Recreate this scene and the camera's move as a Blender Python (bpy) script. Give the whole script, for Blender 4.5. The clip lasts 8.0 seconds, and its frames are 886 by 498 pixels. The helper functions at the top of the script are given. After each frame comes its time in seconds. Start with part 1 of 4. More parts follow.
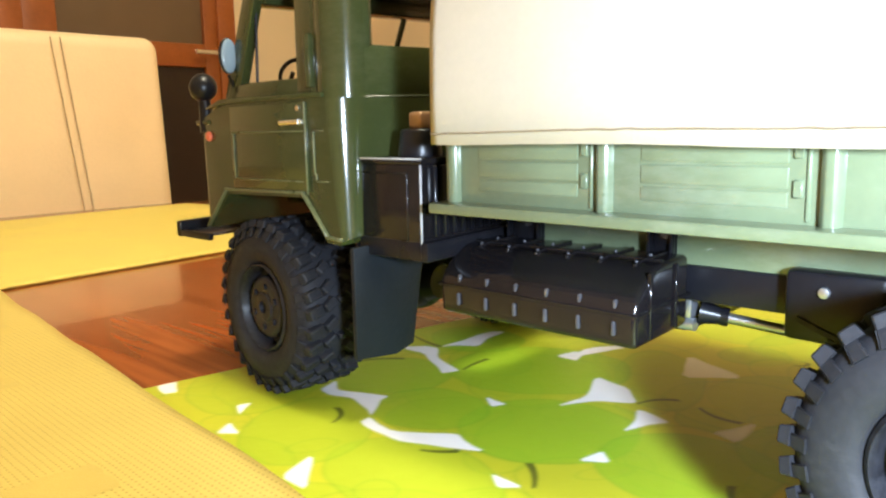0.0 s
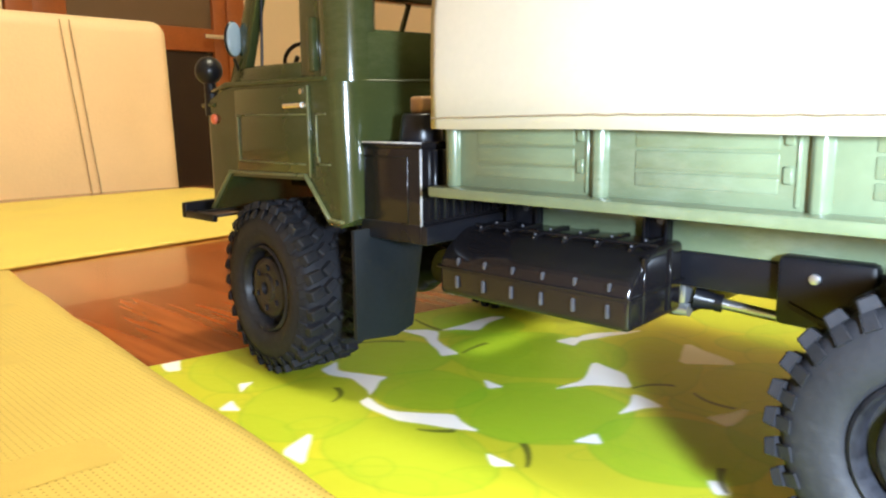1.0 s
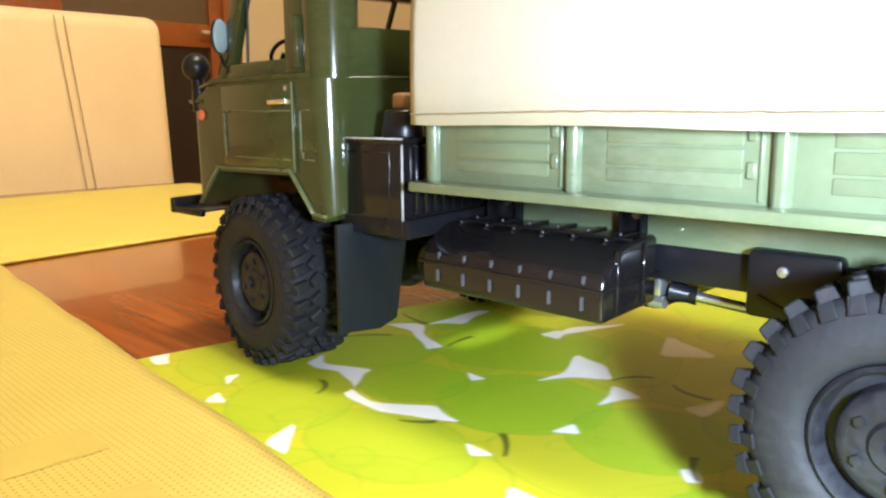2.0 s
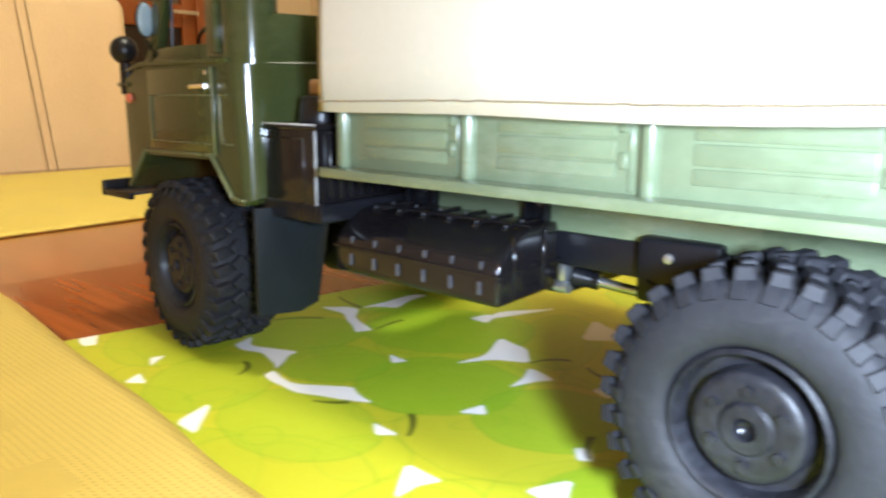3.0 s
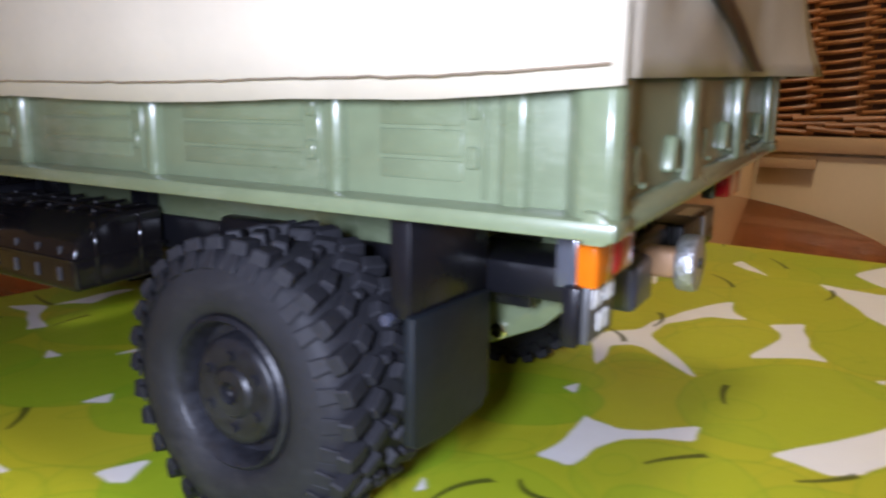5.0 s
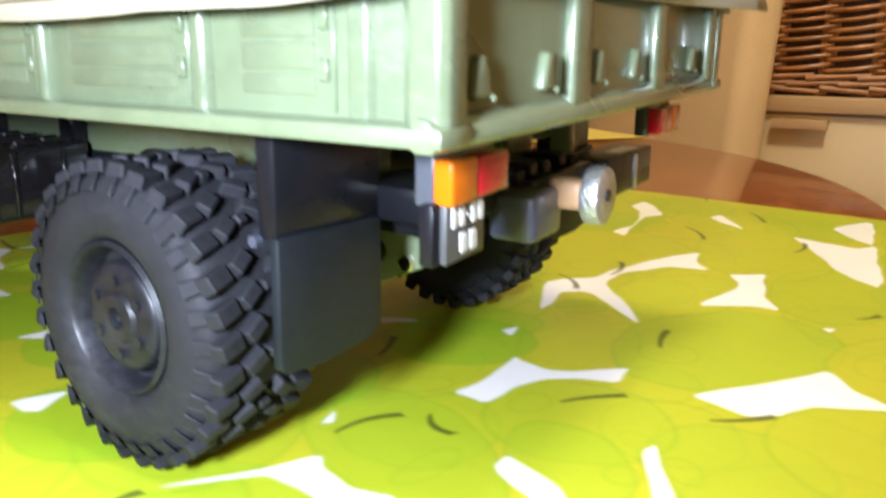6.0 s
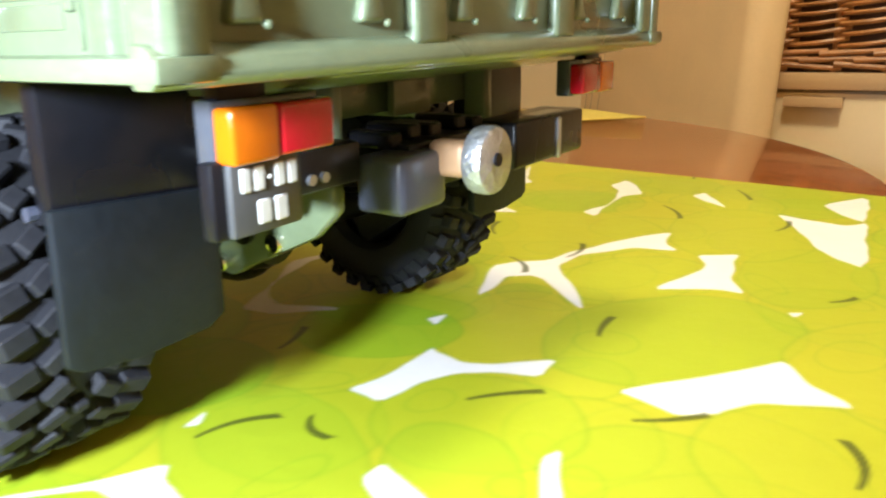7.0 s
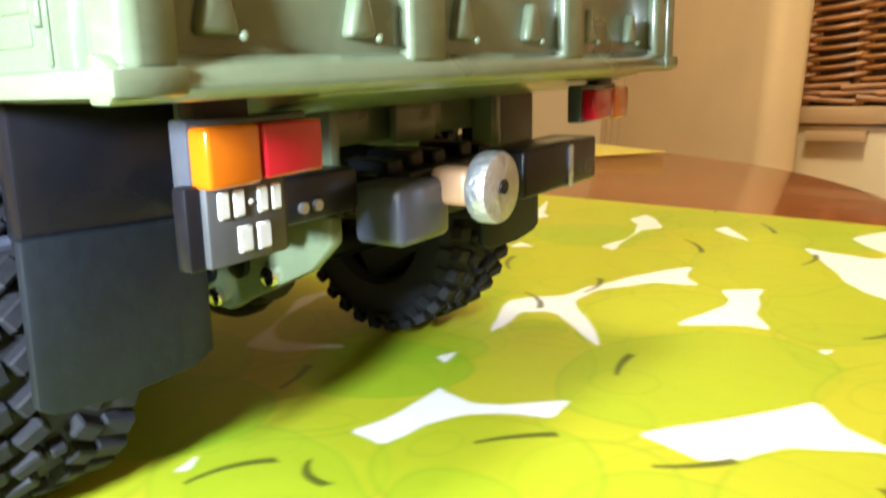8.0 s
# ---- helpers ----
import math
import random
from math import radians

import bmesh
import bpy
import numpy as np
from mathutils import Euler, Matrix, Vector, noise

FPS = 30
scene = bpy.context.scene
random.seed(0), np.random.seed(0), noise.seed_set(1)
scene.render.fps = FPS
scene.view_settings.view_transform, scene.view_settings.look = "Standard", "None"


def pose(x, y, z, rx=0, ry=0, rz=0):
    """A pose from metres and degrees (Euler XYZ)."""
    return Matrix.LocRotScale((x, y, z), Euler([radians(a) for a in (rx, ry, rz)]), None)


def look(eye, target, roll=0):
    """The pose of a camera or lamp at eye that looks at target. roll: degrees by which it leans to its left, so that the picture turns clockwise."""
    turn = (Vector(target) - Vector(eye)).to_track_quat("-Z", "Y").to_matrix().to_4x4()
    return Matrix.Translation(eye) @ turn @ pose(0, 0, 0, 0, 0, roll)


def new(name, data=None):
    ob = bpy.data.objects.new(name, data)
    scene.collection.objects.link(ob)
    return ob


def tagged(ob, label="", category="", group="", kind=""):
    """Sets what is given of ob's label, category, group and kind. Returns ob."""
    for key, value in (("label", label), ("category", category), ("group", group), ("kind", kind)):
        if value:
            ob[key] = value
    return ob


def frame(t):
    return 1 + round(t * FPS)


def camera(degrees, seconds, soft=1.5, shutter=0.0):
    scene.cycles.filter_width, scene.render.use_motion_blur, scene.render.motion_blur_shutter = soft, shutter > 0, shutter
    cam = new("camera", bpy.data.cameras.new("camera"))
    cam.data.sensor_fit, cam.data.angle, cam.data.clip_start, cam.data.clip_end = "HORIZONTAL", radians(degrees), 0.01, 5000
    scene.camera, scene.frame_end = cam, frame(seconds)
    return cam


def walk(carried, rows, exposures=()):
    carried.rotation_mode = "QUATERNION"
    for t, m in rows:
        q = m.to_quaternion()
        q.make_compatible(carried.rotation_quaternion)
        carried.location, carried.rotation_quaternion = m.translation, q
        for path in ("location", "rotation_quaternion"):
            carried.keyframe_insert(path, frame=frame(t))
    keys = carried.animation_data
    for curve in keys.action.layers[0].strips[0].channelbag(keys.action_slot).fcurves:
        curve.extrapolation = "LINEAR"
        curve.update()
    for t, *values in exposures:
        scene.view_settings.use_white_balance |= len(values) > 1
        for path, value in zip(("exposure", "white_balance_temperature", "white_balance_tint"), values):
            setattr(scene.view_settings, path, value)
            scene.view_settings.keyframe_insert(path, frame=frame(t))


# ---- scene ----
cam = camera(60.5, 8.0, soft=2.2, shutter=0.8)
PATH = [
    (0, (0.226, -0.145, 0.092), (-1.155, 1.266, -0.219), -1.2),
    (0.5, (0.224, -0.143, 0.091), (-1.149, 1.274, -0.236), -1.0),
    (1, (0.23, -0.146, 0.091), (-1.161, 1.25, -0.25), -0.5),
    (2.5, (0.242, -0.144, 0.091), (-1.129, 1.266, -0.275), -0.2),
    (3, (0.254, -0.135, 0.092), (-1.086, 1.297, -0.299), 0.3),
    (3.5, (0.267, -0.124, 0.091), (-1.033, 1.345, -0.298), 0.4),
    (4, (0.283, -0.113, 0.091), (-0.958, 1.409, -0.288), 0.4),
    (4.5, (0.298, -0.104, 0.088), (-0.872, 1.476, -0.281), 0.8),
    (4.8, (0.307, -0.0968, 0.089), (-0.79, 1.526, -0.313), 0.8),
    (5, (0.3148, -0.0955, 0.0885), (-0.745, 1.557, -0.304), 0.4),
    (5.2, (0.319, -0.09, 0.089), (-0.737, 1.56, -0.313), 0.7),
    (6.3, (0.341, -0.074, 0.075), (-0.761, 1.515, -0.438), 0.2),
    (6.5, (0.344, -0.066, 0.072), (-0.765, 1.515, -0.45), -0.1),
    (7, (0.347, -0.046, 0.073), (-0.786, 1.521, -0.438), -0.6),
    (7.5, (0.344, -0.038, 0.07), (-0.822, 1.507, -0.436), -0.7),
    (8, (0.345, -0.038, 0.07), (-0.845, 1.516, -0.343), -1.2),
]
# the phone's automatic exposure: seconds, stops
STOPS = [(0.0, 0.0, 6050, 12), (1.0, 0.0, 6050, 12), (2.5, -0.1, 6000, 12), (3.0, -0.25, 5950, 14), (3.5, -0.5, 5900, 17), (4.0, -0.95, 5850, 19), (4.5, -1.7, 5850, 24), (5.0, -1.8, 6150, 28), (5.2, -1.6, 6200, 27), (6.3, -0.6, 6300, 15), (7.0, -0.5, 6350, 13), (8.0, -0.42, 6350, 12)]
walk(cam, [(t, look(eye, target, roll)) for t, eye, target, roll in PATH], STOPS)

# ---- light ----
world = bpy.data.worlds.new("world")
world.use_nodes = True
world.node_tree.nodes["Background"].inputs[0].default_value = (1.0, 0.72, 0.42, 1)
world.node_tree.nodes["Background"].inputs[1].default_value = 0.015
scene.world = world


def lamp(name, kind, m, energy, colour, **more):
    data = bpy.data.lights.new(name, kind)
    data.energy, data.color = energy, colour
    ob = new(name, data)
    ob.matrix_world = m
    return ob, data


# warm ceiling lamp over the table
_, lam = lamp("ceiling_lamp_light", "POINT", pose(0.4, 0.02, 1.55), 86.0, (1.0, 0.92, 0.65))
lam.shadow_soft_size = 0.15
# small cold LED torch that is carried beside the truck's rear
_, lam = lamp("torch_light", "SPOT", look((0.305, -0.13, 0.1), (0.215, 0.03, 0.068)), 11.5, (0.72, 0.86, 1.0))
lam.spot_size, lam.spot_blend, lam.shadow_soft_size = radians(106), 1.0, 0.014

# ---- materials ----


def mat(name, colour, rough=0.5, metal=0.0, var=0.15, scale=40.0, fine=500.0, bump=0.05, depth=0.0006, coat=0.0, spec=0.5):
    """A plain surface with stains at one scale and grain at another."""
    m = bpy.data.materials.new(name)
    m.use_nodes = True
    t = m.node_tree
    b = t.nodes["Principled BSDF"]
    b.inputs["Metallic"].default_value = metal
    b.inputs["Coat Weight"].default_value = coat
    b.inputs["Specular IOR Level"].default_value = spec
    co = t.nodes.new("ShaderNodeTexCoord")
    big, small = t.nodes.new("ShaderNodeTexNoise"), t.nodes.new("ShaderNodeTexNoise")
    for n, s in ((big, scale), (small, fine)):
        n.inputs["Scale"].default_value, n.inputs["Detail"].default_value = s, 4
        t.links.new(co.outputs["Object"], n.inputs["Vector"])
    add = t.nodes.new("ShaderNodeMath")
    add.operation = "MULTIPLY_ADD"
    add.inputs[1].default_value = 0.35
    t.links.new(small.outputs["Fac"], add.inputs[0])
    t.links.new(big.outputs["Fac"], add.inputs[2])
    mix = t.nodes.new("ShaderNodeMapRange")
    mix.inputs["From Min"].default_value, mix.inputs["From Max"].default_value = 0.35, 1.0
    mix.inputs["To Min"].default_value, mix.inputs["To Max"].default_value = 1 - var, 1 + var
    t.links.new(add.outputs[0], mix.inputs["Value"])
    col = t.nodes.new("ShaderNodeVectorMath")
    col.operation = "SCALE"
    col.inputs[0].default_value = colour
    t.links.new(mix.outputs[0], col.inputs["Scale"])
    t.links.new(col.outputs[0], b.inputs["Base Color"])
    ro = t.nodes.new("ShaderNodeMapRange")
    ro.inputs["To Min"].default_value, ro.inputs["To Max"].default_value = max(0.02, rough - 0.1), min(1, rough + 0.1)
    t.links.new(big.outputs["Fac"], ro.inputs["Value"])
    t.links.new(ro.outputs[0], b.inputs["Roughness"])
    bm_ = t.nodes.new("ShaderNodeBump")
    bm_.inputs["Strength"].default_value, bm_.inputs["Distance"].default_value = bump, depth
    t.links.new(small.outputs["Fac"], bm_.inputs["Height"])
    t.links.new(bm_.outputs[0], b.inputs["Normal"])
    return m


GREEN = mat("olive_paint", (0.034, 0.043, 0.014), 0.17, var=0.12, bump=0.03, coat=0.35)
# the cab's olive again, paler: torch sheen and haze put into the colour
BEDGREEN = mat("torchlit_olive_paint", (0.122, 0.152, 0.087), 0.3, var=0.2, bump=0.05, coat=0.6)


def scuffed(m, pale, amount):
    """Adds pale dusty scuffs in thin uneven streaks."""
    t = m.node_tree
    b = t.nodes["Principled BSDF"]
    base = b.inputs["Base Color"].links[0].from_socket
    co, mp = t.nodes.new("ShaderNodeTexCoord"), t.nodes.new("ShaderNodeMapping")
    mp.inputs["Scale"].default_value = (1.0, 1.0, 3.0)
    n, wide = t.nodes.new("ShaderNodeTexNoise"), t.nodes.new("ShaderNodeTexNoise")
    n.inputs["Scale"].default_value, n.inputs["Detail"].default_value, n.inputs["Roughness"].default_value = 130, 8, 0.7
    wide.inputs["Scale"].default_value, wide.inputs["Detail"].default_value = 22, 3
    t.links.new(co.outputs["Object"], mp.inputs["Vector"])
    t.links.new(mp.outputs[0], n.inputs["Vector"])
    t.links.new(co.outputs["Object"], wide.inputs["Vector"])
    both_ = t.nodes.new("ShaderNodeMath")
    both_.operation = "MULTIPLY"
    t.links.new(n.outputs["Fac"], both_.inputs[0])
    t.links.new(wide.outputs["Fac"], both_.inputs[1])
    fac = t.nodes.new("ShaderNodeMapRange")
    fac.inputs["From Min"].default_value, fac.inputs["From Max"].default_value = 0.26, 0.42
    fac.inputs["To Max"].default_value = amount
    t.links.new(both_.outputs[0], fac.inputs["Value"])
    mix = t.nodes.new("ShaderNodeMix")
    mix.data_type = "RGBA"
    mix.inputs["B"].default_value = (*pale, 1)
    t.links.new(fac.outputs[0], mix.inputs["Factor"])
    t.links.new(base, mix.inputs["A"])
    t.links.new(mix.outputs["Result"], b.inputs["Base Color"])
    return m


EDGE = mat("rubbed_olive_paint", (0.1, 0.11, 0.05), 0.3, var=0.4, scale=150, bump=0.05, coat=0.3)
scuffed(BEDGREEN, (0.3, 0.33, 0.25), 0.22)
scuffed(GREEN, (0.12, 0.13, 0.08), 0.12)
BLACK = mat("black_plastic", (0.006, 0.006, 0.008), 0.3, var=0.3, bump=0.06, spec=0.3)
SATIN = mat("brown_black_plastic", (0.007, 0.006, 0.0066), 0.12, var=0.25, bump=0.02, spec=0.42)
# lighter black; on the tank ribs its paleness paints in torch highlights
PAD = mat("rubbed_glint_black_plastic", (0.05, 0.05, 0.058), 0.3, var=0.35, scale=200, bump=0.05, coat=0.4)
RUBBER = mat("tyre_rubber", (0.017, 0.017, 0.02), 0.62, var=0.3, bump=0.25, spec=0.22)
LUG = mat("tread_rubber", (0.016, 0.016, 0.019), 0.6, var=0.4, bump=0.3, spec=0.2)
FLAP = mat("flap_rubber", (0.008, 0.0105, 0.0135), 0.5, var=0.4, bump=0.2, spec=0.25)
RIM = mat("dark_rim_plastic", (0.012, 0.012, 0.015), 0.42, var=0.45, scale=260, bump=0.2, spec=0.3)
scuffed(RUBBER, (0.05, 0.049, 0.05), 0.4)
scuffed(RIM, (0.045, 0.047, 0.058), 0.45)
STEEL = mat("bare_metal", (0.5, 0.52, 0.56), 0.32, metal=0.9, var=0.15, bump=0.2)
BRASS = mat("tan_metal", (0.33, 0.19, 0.1), 0.45, metal=0.2, var=0.1)
TURNED = mat("scuffed_bare_metal", (0.55, 0.56, 0.59), 0.42, metal=0.85, var=0.4, scale=160, fine=420, bump=0.7, depth=0.0012)
# black plastic lightened to grey-blue, with torchlight in its colour
SATINBLACK = mat("torchlit_black_plastic", (0.05, 0.055, 0.08), 0.3, var=0.25, bump=0.05, coat=0.3)
HOUSING = mat("smoked_lamp_housing", (0.05, 0.055, 0.068), 0.2, var=0.2, bump=0.02, coat=0.4)
# pale plastic for box edges: wear and the torch's glint in one colour
WORN_GLINT = mat("worn_glint_plastic", (0.3, 0.3, 0.31), 0.5, var=0.4, scale=120)
CHROME = mat("chrome", (0.85, 0.84, 0.8), 0.12, metal=1.0, var=0.05, bump=0.02)
MIRROR = mat("mirror_glass", (0.2, 0.27, 0.34), 0.2, metal=0.0, var=0.05, bump=0.0)
ORANGE = mat("orange_lens", (0.52, 0.115, 0.003), 0.15, var=0.1, coat=0.6)
RED = mat("red_lens", (0.4, 0.006, 0.015), 0.15, var=0.1, coat=0.6)
WHITE = mat("white_lettering", (0.55, 0.55, 0.53), 0.6, var=0.2, scale=300)
PLATE = mat("grey_plate", (0.055, 0.055, 0.055), 0.4, var=0.2)
LEATHER = mat("cream_leather", (0.8, 0.6, 0.36), 0.5, var=0.07, scale=9, fine=220, bump=0.25, depth=0.001)
STITCH = mat("hem_thread", (0.22, 0.17, 0.12), 0.8, var=0.3, fine=900)
SEAM = mat("stitched_seam", (0.5, 0.38, 0.24), 0.8, var=0.3, fine=900)
WALL = mat("cream_wall_paint", (0.84, 0.68, 0.45), 0.85, var=0.05, scale=3, fine=120, bump=0.1)
CEIL = mat("white_ceiling_paint", (0.8, 0.78, 0.72), 0.9, var=0.03, scale=3)
DOORWOOD = mat("orange_door_wood", (0.36, 0.095, 0.015), 0.35, var=0.3, scale=7, fine=90, bump=0.05, coat=0.2)
PANE = mat("frosted_dark_pane", (0.16, 0.1, 0.055), 0.35, var=0.15, scale=5)
DARKPANE = mat("dark_brown_panel", (0.02, 0.008, 0.004), 0.4, var=0.2)
FLOOR = mat("floor_boards", (0.25, 0.13, 0.06), 0.4, var=0.2, scale=4)
DRAWER = mat("cream_drawer_front", (0.84, 0.68, 0.43), 0.45, var=0.05, scale=4, fine=200)
LEDGE = mat("beige_ledge", (0.62, 0.42, 0.23), 0.5, var=0.08, scale=6)
WICKER = mat("wicker_cane", (0.46, 0.2, 0.06), 0.4, var=0.4, scale=35, fine=300, bump=0.3, coat=0.2)
# wicker brown darkened to stand for shade between the strands
WICKERSHADE = mat("wicker_gap_shade", (0.09, 0.035, 0.01), 0.7, var=0.3)
DARKWOOD = mat("chair_leg_wood", (0.09, 0.04, 0.02), 0.4, var=0.2)


def canvas_material():
    m = mat("canvas", (0.44, 0.39, 0.3), 0.9, var=0.08, scale=22, fine=420, bump=0.0, spec=0.15)
    t = m.node_tree
    b = t.nodes["Principled BSDF"]
    co = t.nodes.new("ShaderNodeTexCoord")
    mp = t.nodes.new("ShaderNodeMapping")
    mp.inputs["Scale"].default_value = (1.0, 1.0, 0.55)
    weave = t.nodes.new("ShaderNodeTexNoise")
    weave.inputs["Scale"].default_value, weave.inputs["Detail"].default_value = 900, 3
    t.links.new(co.outputs["Object"], mp.inputs["Vector"])
    t.links.new(mp.outputs[0], weave.inputs["Vector"])
    bump = t.nodes.new("ShaderNodeBump")
    bump.inputs["Strength"].default_value, bump.inputs["Distance"].default_value = 0.18, 0.0004
    t.links.new(weave.outputs["Fac"], bump.inputs["Height"])
    t.links.new(bump.outputs[0], b.inputs["Normal"])
    return m


CANVAS = canvas_material()


def wood_material():
    """Glossy red-brown veneer with long grain."""
    m = mat("table_veneer", (0.30, 0.075, 0.018), 0.2, var=0.1, scale=8, fine=60, bump=0.01, coat=0.35)
    t = m.node_tree
    b = t.nodes["Principled BSDF"]
    co, mp = t.nodes.new("ShaderNodeTexCoord"), t.nodes.new("ShaderNodeMapping")
    mp.inputs["Scale"].default_value = (6, 90, 6)
    mp.inputs["Rotation"].default_value = (0, 0, 0.4)
    n = t.nodes.new("ShaderNodeTexNoise")
    n.inputs["Scale"].default_value, n.inputs["Detail"].default_value, n.inputs["Distortion"].default_value = 1.2, 6, 0.6
    t.links.new(co.outputs["Object"], mp.inputs["Vector"])
    t.links.new(mp.outputs[0], n.inputs["Vector"])
    ramp = t.nodes.new("ShaderNodeValToRGB")
    ramp.color_ramp.elements[0].position, ramp.color_ramp.elements[0].color = 0.35, (0.2, 0.047, 0.01, 1)
    ramp.color_ramp.elements[1].position, ramp.color_ramp.elements[1].color = 0.65, (0.36, 0.096, 0.021, 1)
    t.links.new(n.outputs["Fac"], ramp.inputs[0])
    t.links.new(ramp.outputs[0], b.inputs["Base Color"])
    return m


VENEER = wood_material()


def mat_material(name, colour, dark):
    """Perforated woven vinyl."""
    m = mat(name, colour, 0.6, var=0.1, scale=14, fine=300, bump=0.0, spec=0.25)
    t = m.node_tree
    b = t.nodes["Principled BSDF"]
    base = b.inputs["Base Color"].links[0].from_socket
    co = t.nodes.new("ShaderNodeTexCoord")
    v = t.nodes.new("ShaderNodeTexVoronoi")
    v.voronoi_dimensions = "2D"
    v.inputs["Scale"].default_value, v.inputs["Randomness"].default_value = 480, 0.06
    t.links.new(co.outputs["Object"], v.inputs["Vector"])
    hole = t.nodes.new("ShaderNodeMapRange")
    hole.inputs["From Min"].default_value, hole.inputs["From Max"].default_value = 0.1, 0.22
    t.links.new(v.outputs["Distance"], hole.inputs["Value"])
    check = t.nodes.new("ShaderNodeTexBrick")
    check.inputs["Color1"].default_value, check.inputs["Color2"].default_value = (0, 0, 0, 1), (1, 1, 1, 1)
    check.inputs["Mortar"].default_value, check.inputs["Scale"].default_value = (0, 0, 0, 1), 1.0
    check.inputs["Brick Width"].default_value, check.inputs["Row Height"].default_value = 0.045, 0.03
    check.inputs["Mortar Size"].default_value, check.inputs["Bias"].default_value = 0.0, -0.55
    t.links.new(co.outputs["Object"], check.inputs["Vector"])
    a = t.nodes.new("ShaderNodeMix")
    a.data_type = "RGBA"
    a.inputs["B"].default_value = (*dark, 1)
    fac = t.nodes.new("ShaderNodeMath")
    fac.operation = "MULTIPLY"
    fac.inputs[1].default_value = 0.12
    t.links.new(check.outputs["Color"], fac.inputs[0])
    t.links.new(fac.outputs[0], a.inputs["Factor"])
    t.links.new(base, a.inputs["A"])
    c = t.nodes.new("ShaderNodeMix")
    c.data_type = "RGBA"
    c.inputs["A"].default_value = (*[q * 0.78 for q in dark], 1)
    t.links.new(hole.outputs[0], c.inputs["Factor"])
    t.links.new(a.outputs["Result"], c.inputs["B"])
    t.links.new(c.outputs["Result"], b.inputs["Base Color"])
    bump = t.nodes.new("ShaderNodeBump")
    bump.inputs["Strength"].default_value, bump.inputs["Distance"].default_value = 0.5, 0.0005
    t.links.new(hole.outputs[0], bump.inputs["Height"])
    t.links.new(bump.outputs[0], b.inputs["Normal"])
    return m


NEARMAT = mat_material("gold_woven_vinyl", (0.57, 0.43, 0.11), (0.42, 0.31, 0.075))
BAND = mat("gold_woven_band", (0.535, 0.4, 0.1), 0.6, var=0.12, scale=60, fine=1500, bump=0.6, depth=0.0003, spec=0.25)
FARMAT = mat_material("yellow_woven_vinyl", (0.7, 0.55, 0.12), (0.55, 0.43, 0.1))

# the cloth's printed apples: centre x, y, half-axes, all in millimetres, and the turn
APPLES_A = [(248, 122, 18, 31, .31), (270, 72, 22, 21, 0), (218, 79, 24, 29, -.5), (209, 115, 14, 27, -1.18), (259, 184, 30, 20, 1.33),
            (287, 140, 39, 28, 1.21), (304, 216, 20.5, 36, .07), (270, 266, 47, 28, 1.78), (333, 92, 24.6, 25, 0), (350, 148, 37, 38, .2),
            (277, 53, 18.6, 12, -.71), (243, 39, 18, 32, 1.14), (204, 225, 48, 41.5, .93)]
APPLES_B = [(83, -13.6, 28.5, 20, 0), (35.5, -12.4, 21, 27, .67), (62, 24, 17.5, 20, -.91), (19.6, 39.4, 18.8, 24, .44), (-14, -1, 24, 30, .83),
            (62, 72.5, 25, 31, .37), (95, 38.4, 29, 20, -1.8), (94, 102.5, 15.7, 34, .56), (133, 44, 19, 23.7, .4), (131, 13, 17.8, 28, 1.64),
            (32.8, 78, 19.4, 15.6, -.27)]
APPLES_C = [(202, 17, 26, 24, 2), (327, 1, 29, 26, 2.3), (167, 212, 29, 26, 1.6), (254, -14, 23, 21, 2.2), (152, 148, 29, 26, 1.6), (178, -29, 29, 26, 1.9),
            (249, 320, 29, 26, 1.8), (160, 328, 29, 26, 2.7), (-14, 91, 29, 26, 2.2), (184, 289, 29, 26, 2.4), (341, 288, 29, 26, 2.2), (162, 105, 21, 19, 2.4),
            (-25, 59, 29, 26, 1.1), (179, 176, 29, 26, .4), (338, 39, 29, 26, .5), (228, 291, 21, 19, .5), (285, 11, 19, 18, 2.2), (342, 228, 29, 26, 1.4)]
APPLES_D = [(285, -25, 29, 26, .5), (217, 188, 22, 20, .1), (295, 298, 22, 20, 1.2), (176, 39, 19, 17, 1), (314, 183, 20, 19, 2.1), (105, -41, 29, 26, .2),
            (191, 144, 29, 26, 2.3), (171, 4, 26, 24, 1.2), (340, 325, 29, 26, .2), (217, -15, 29, 26, 2.9), (143, -27, 20, 18, 1.7), (128, 95, 25, 23, .7),
            (-38, 28, 29, 26, 1.9), (306, 71, 19, 18, .5), (281, 329, 24, 22, 1.2), (169, 71, 23, 22, 2.5), (194, 326, 20, 18, .6), (341, -29, 29, 26, 2.5)]
# plain round ones: centre and radius
ROUND_C = [(64, 150, 24), (92, 188, 25), (122, 172, 22), (60, 215, 26), (82, 240, 24), (110, 150, 13), (128, 140, 15), (125, 215, 22)]
ROUND_A = [(209, 357, 27), (32, 120, 27), (320, 366, 26), (260, 360, 27), (-7, -45, 27), (158, 264, 27), (170, 354, 27), (-19, 111, 27), (5, 39, 27), (335, 273, 26), (50, 48, 25), (203, 63, 27), (41, -51, 25), (266, 210, 17), (305, 15, 25), (314, 78, 27), (80, 120, 21), (278, 354, 27), (326, 180, 27), (287, 255, 26), (167, 63, 27), (278, 102, 12), (203, 159, 22), (236, 252, 23), (113, -15, 13), (140, 108, 27), (323, 315, 27)]
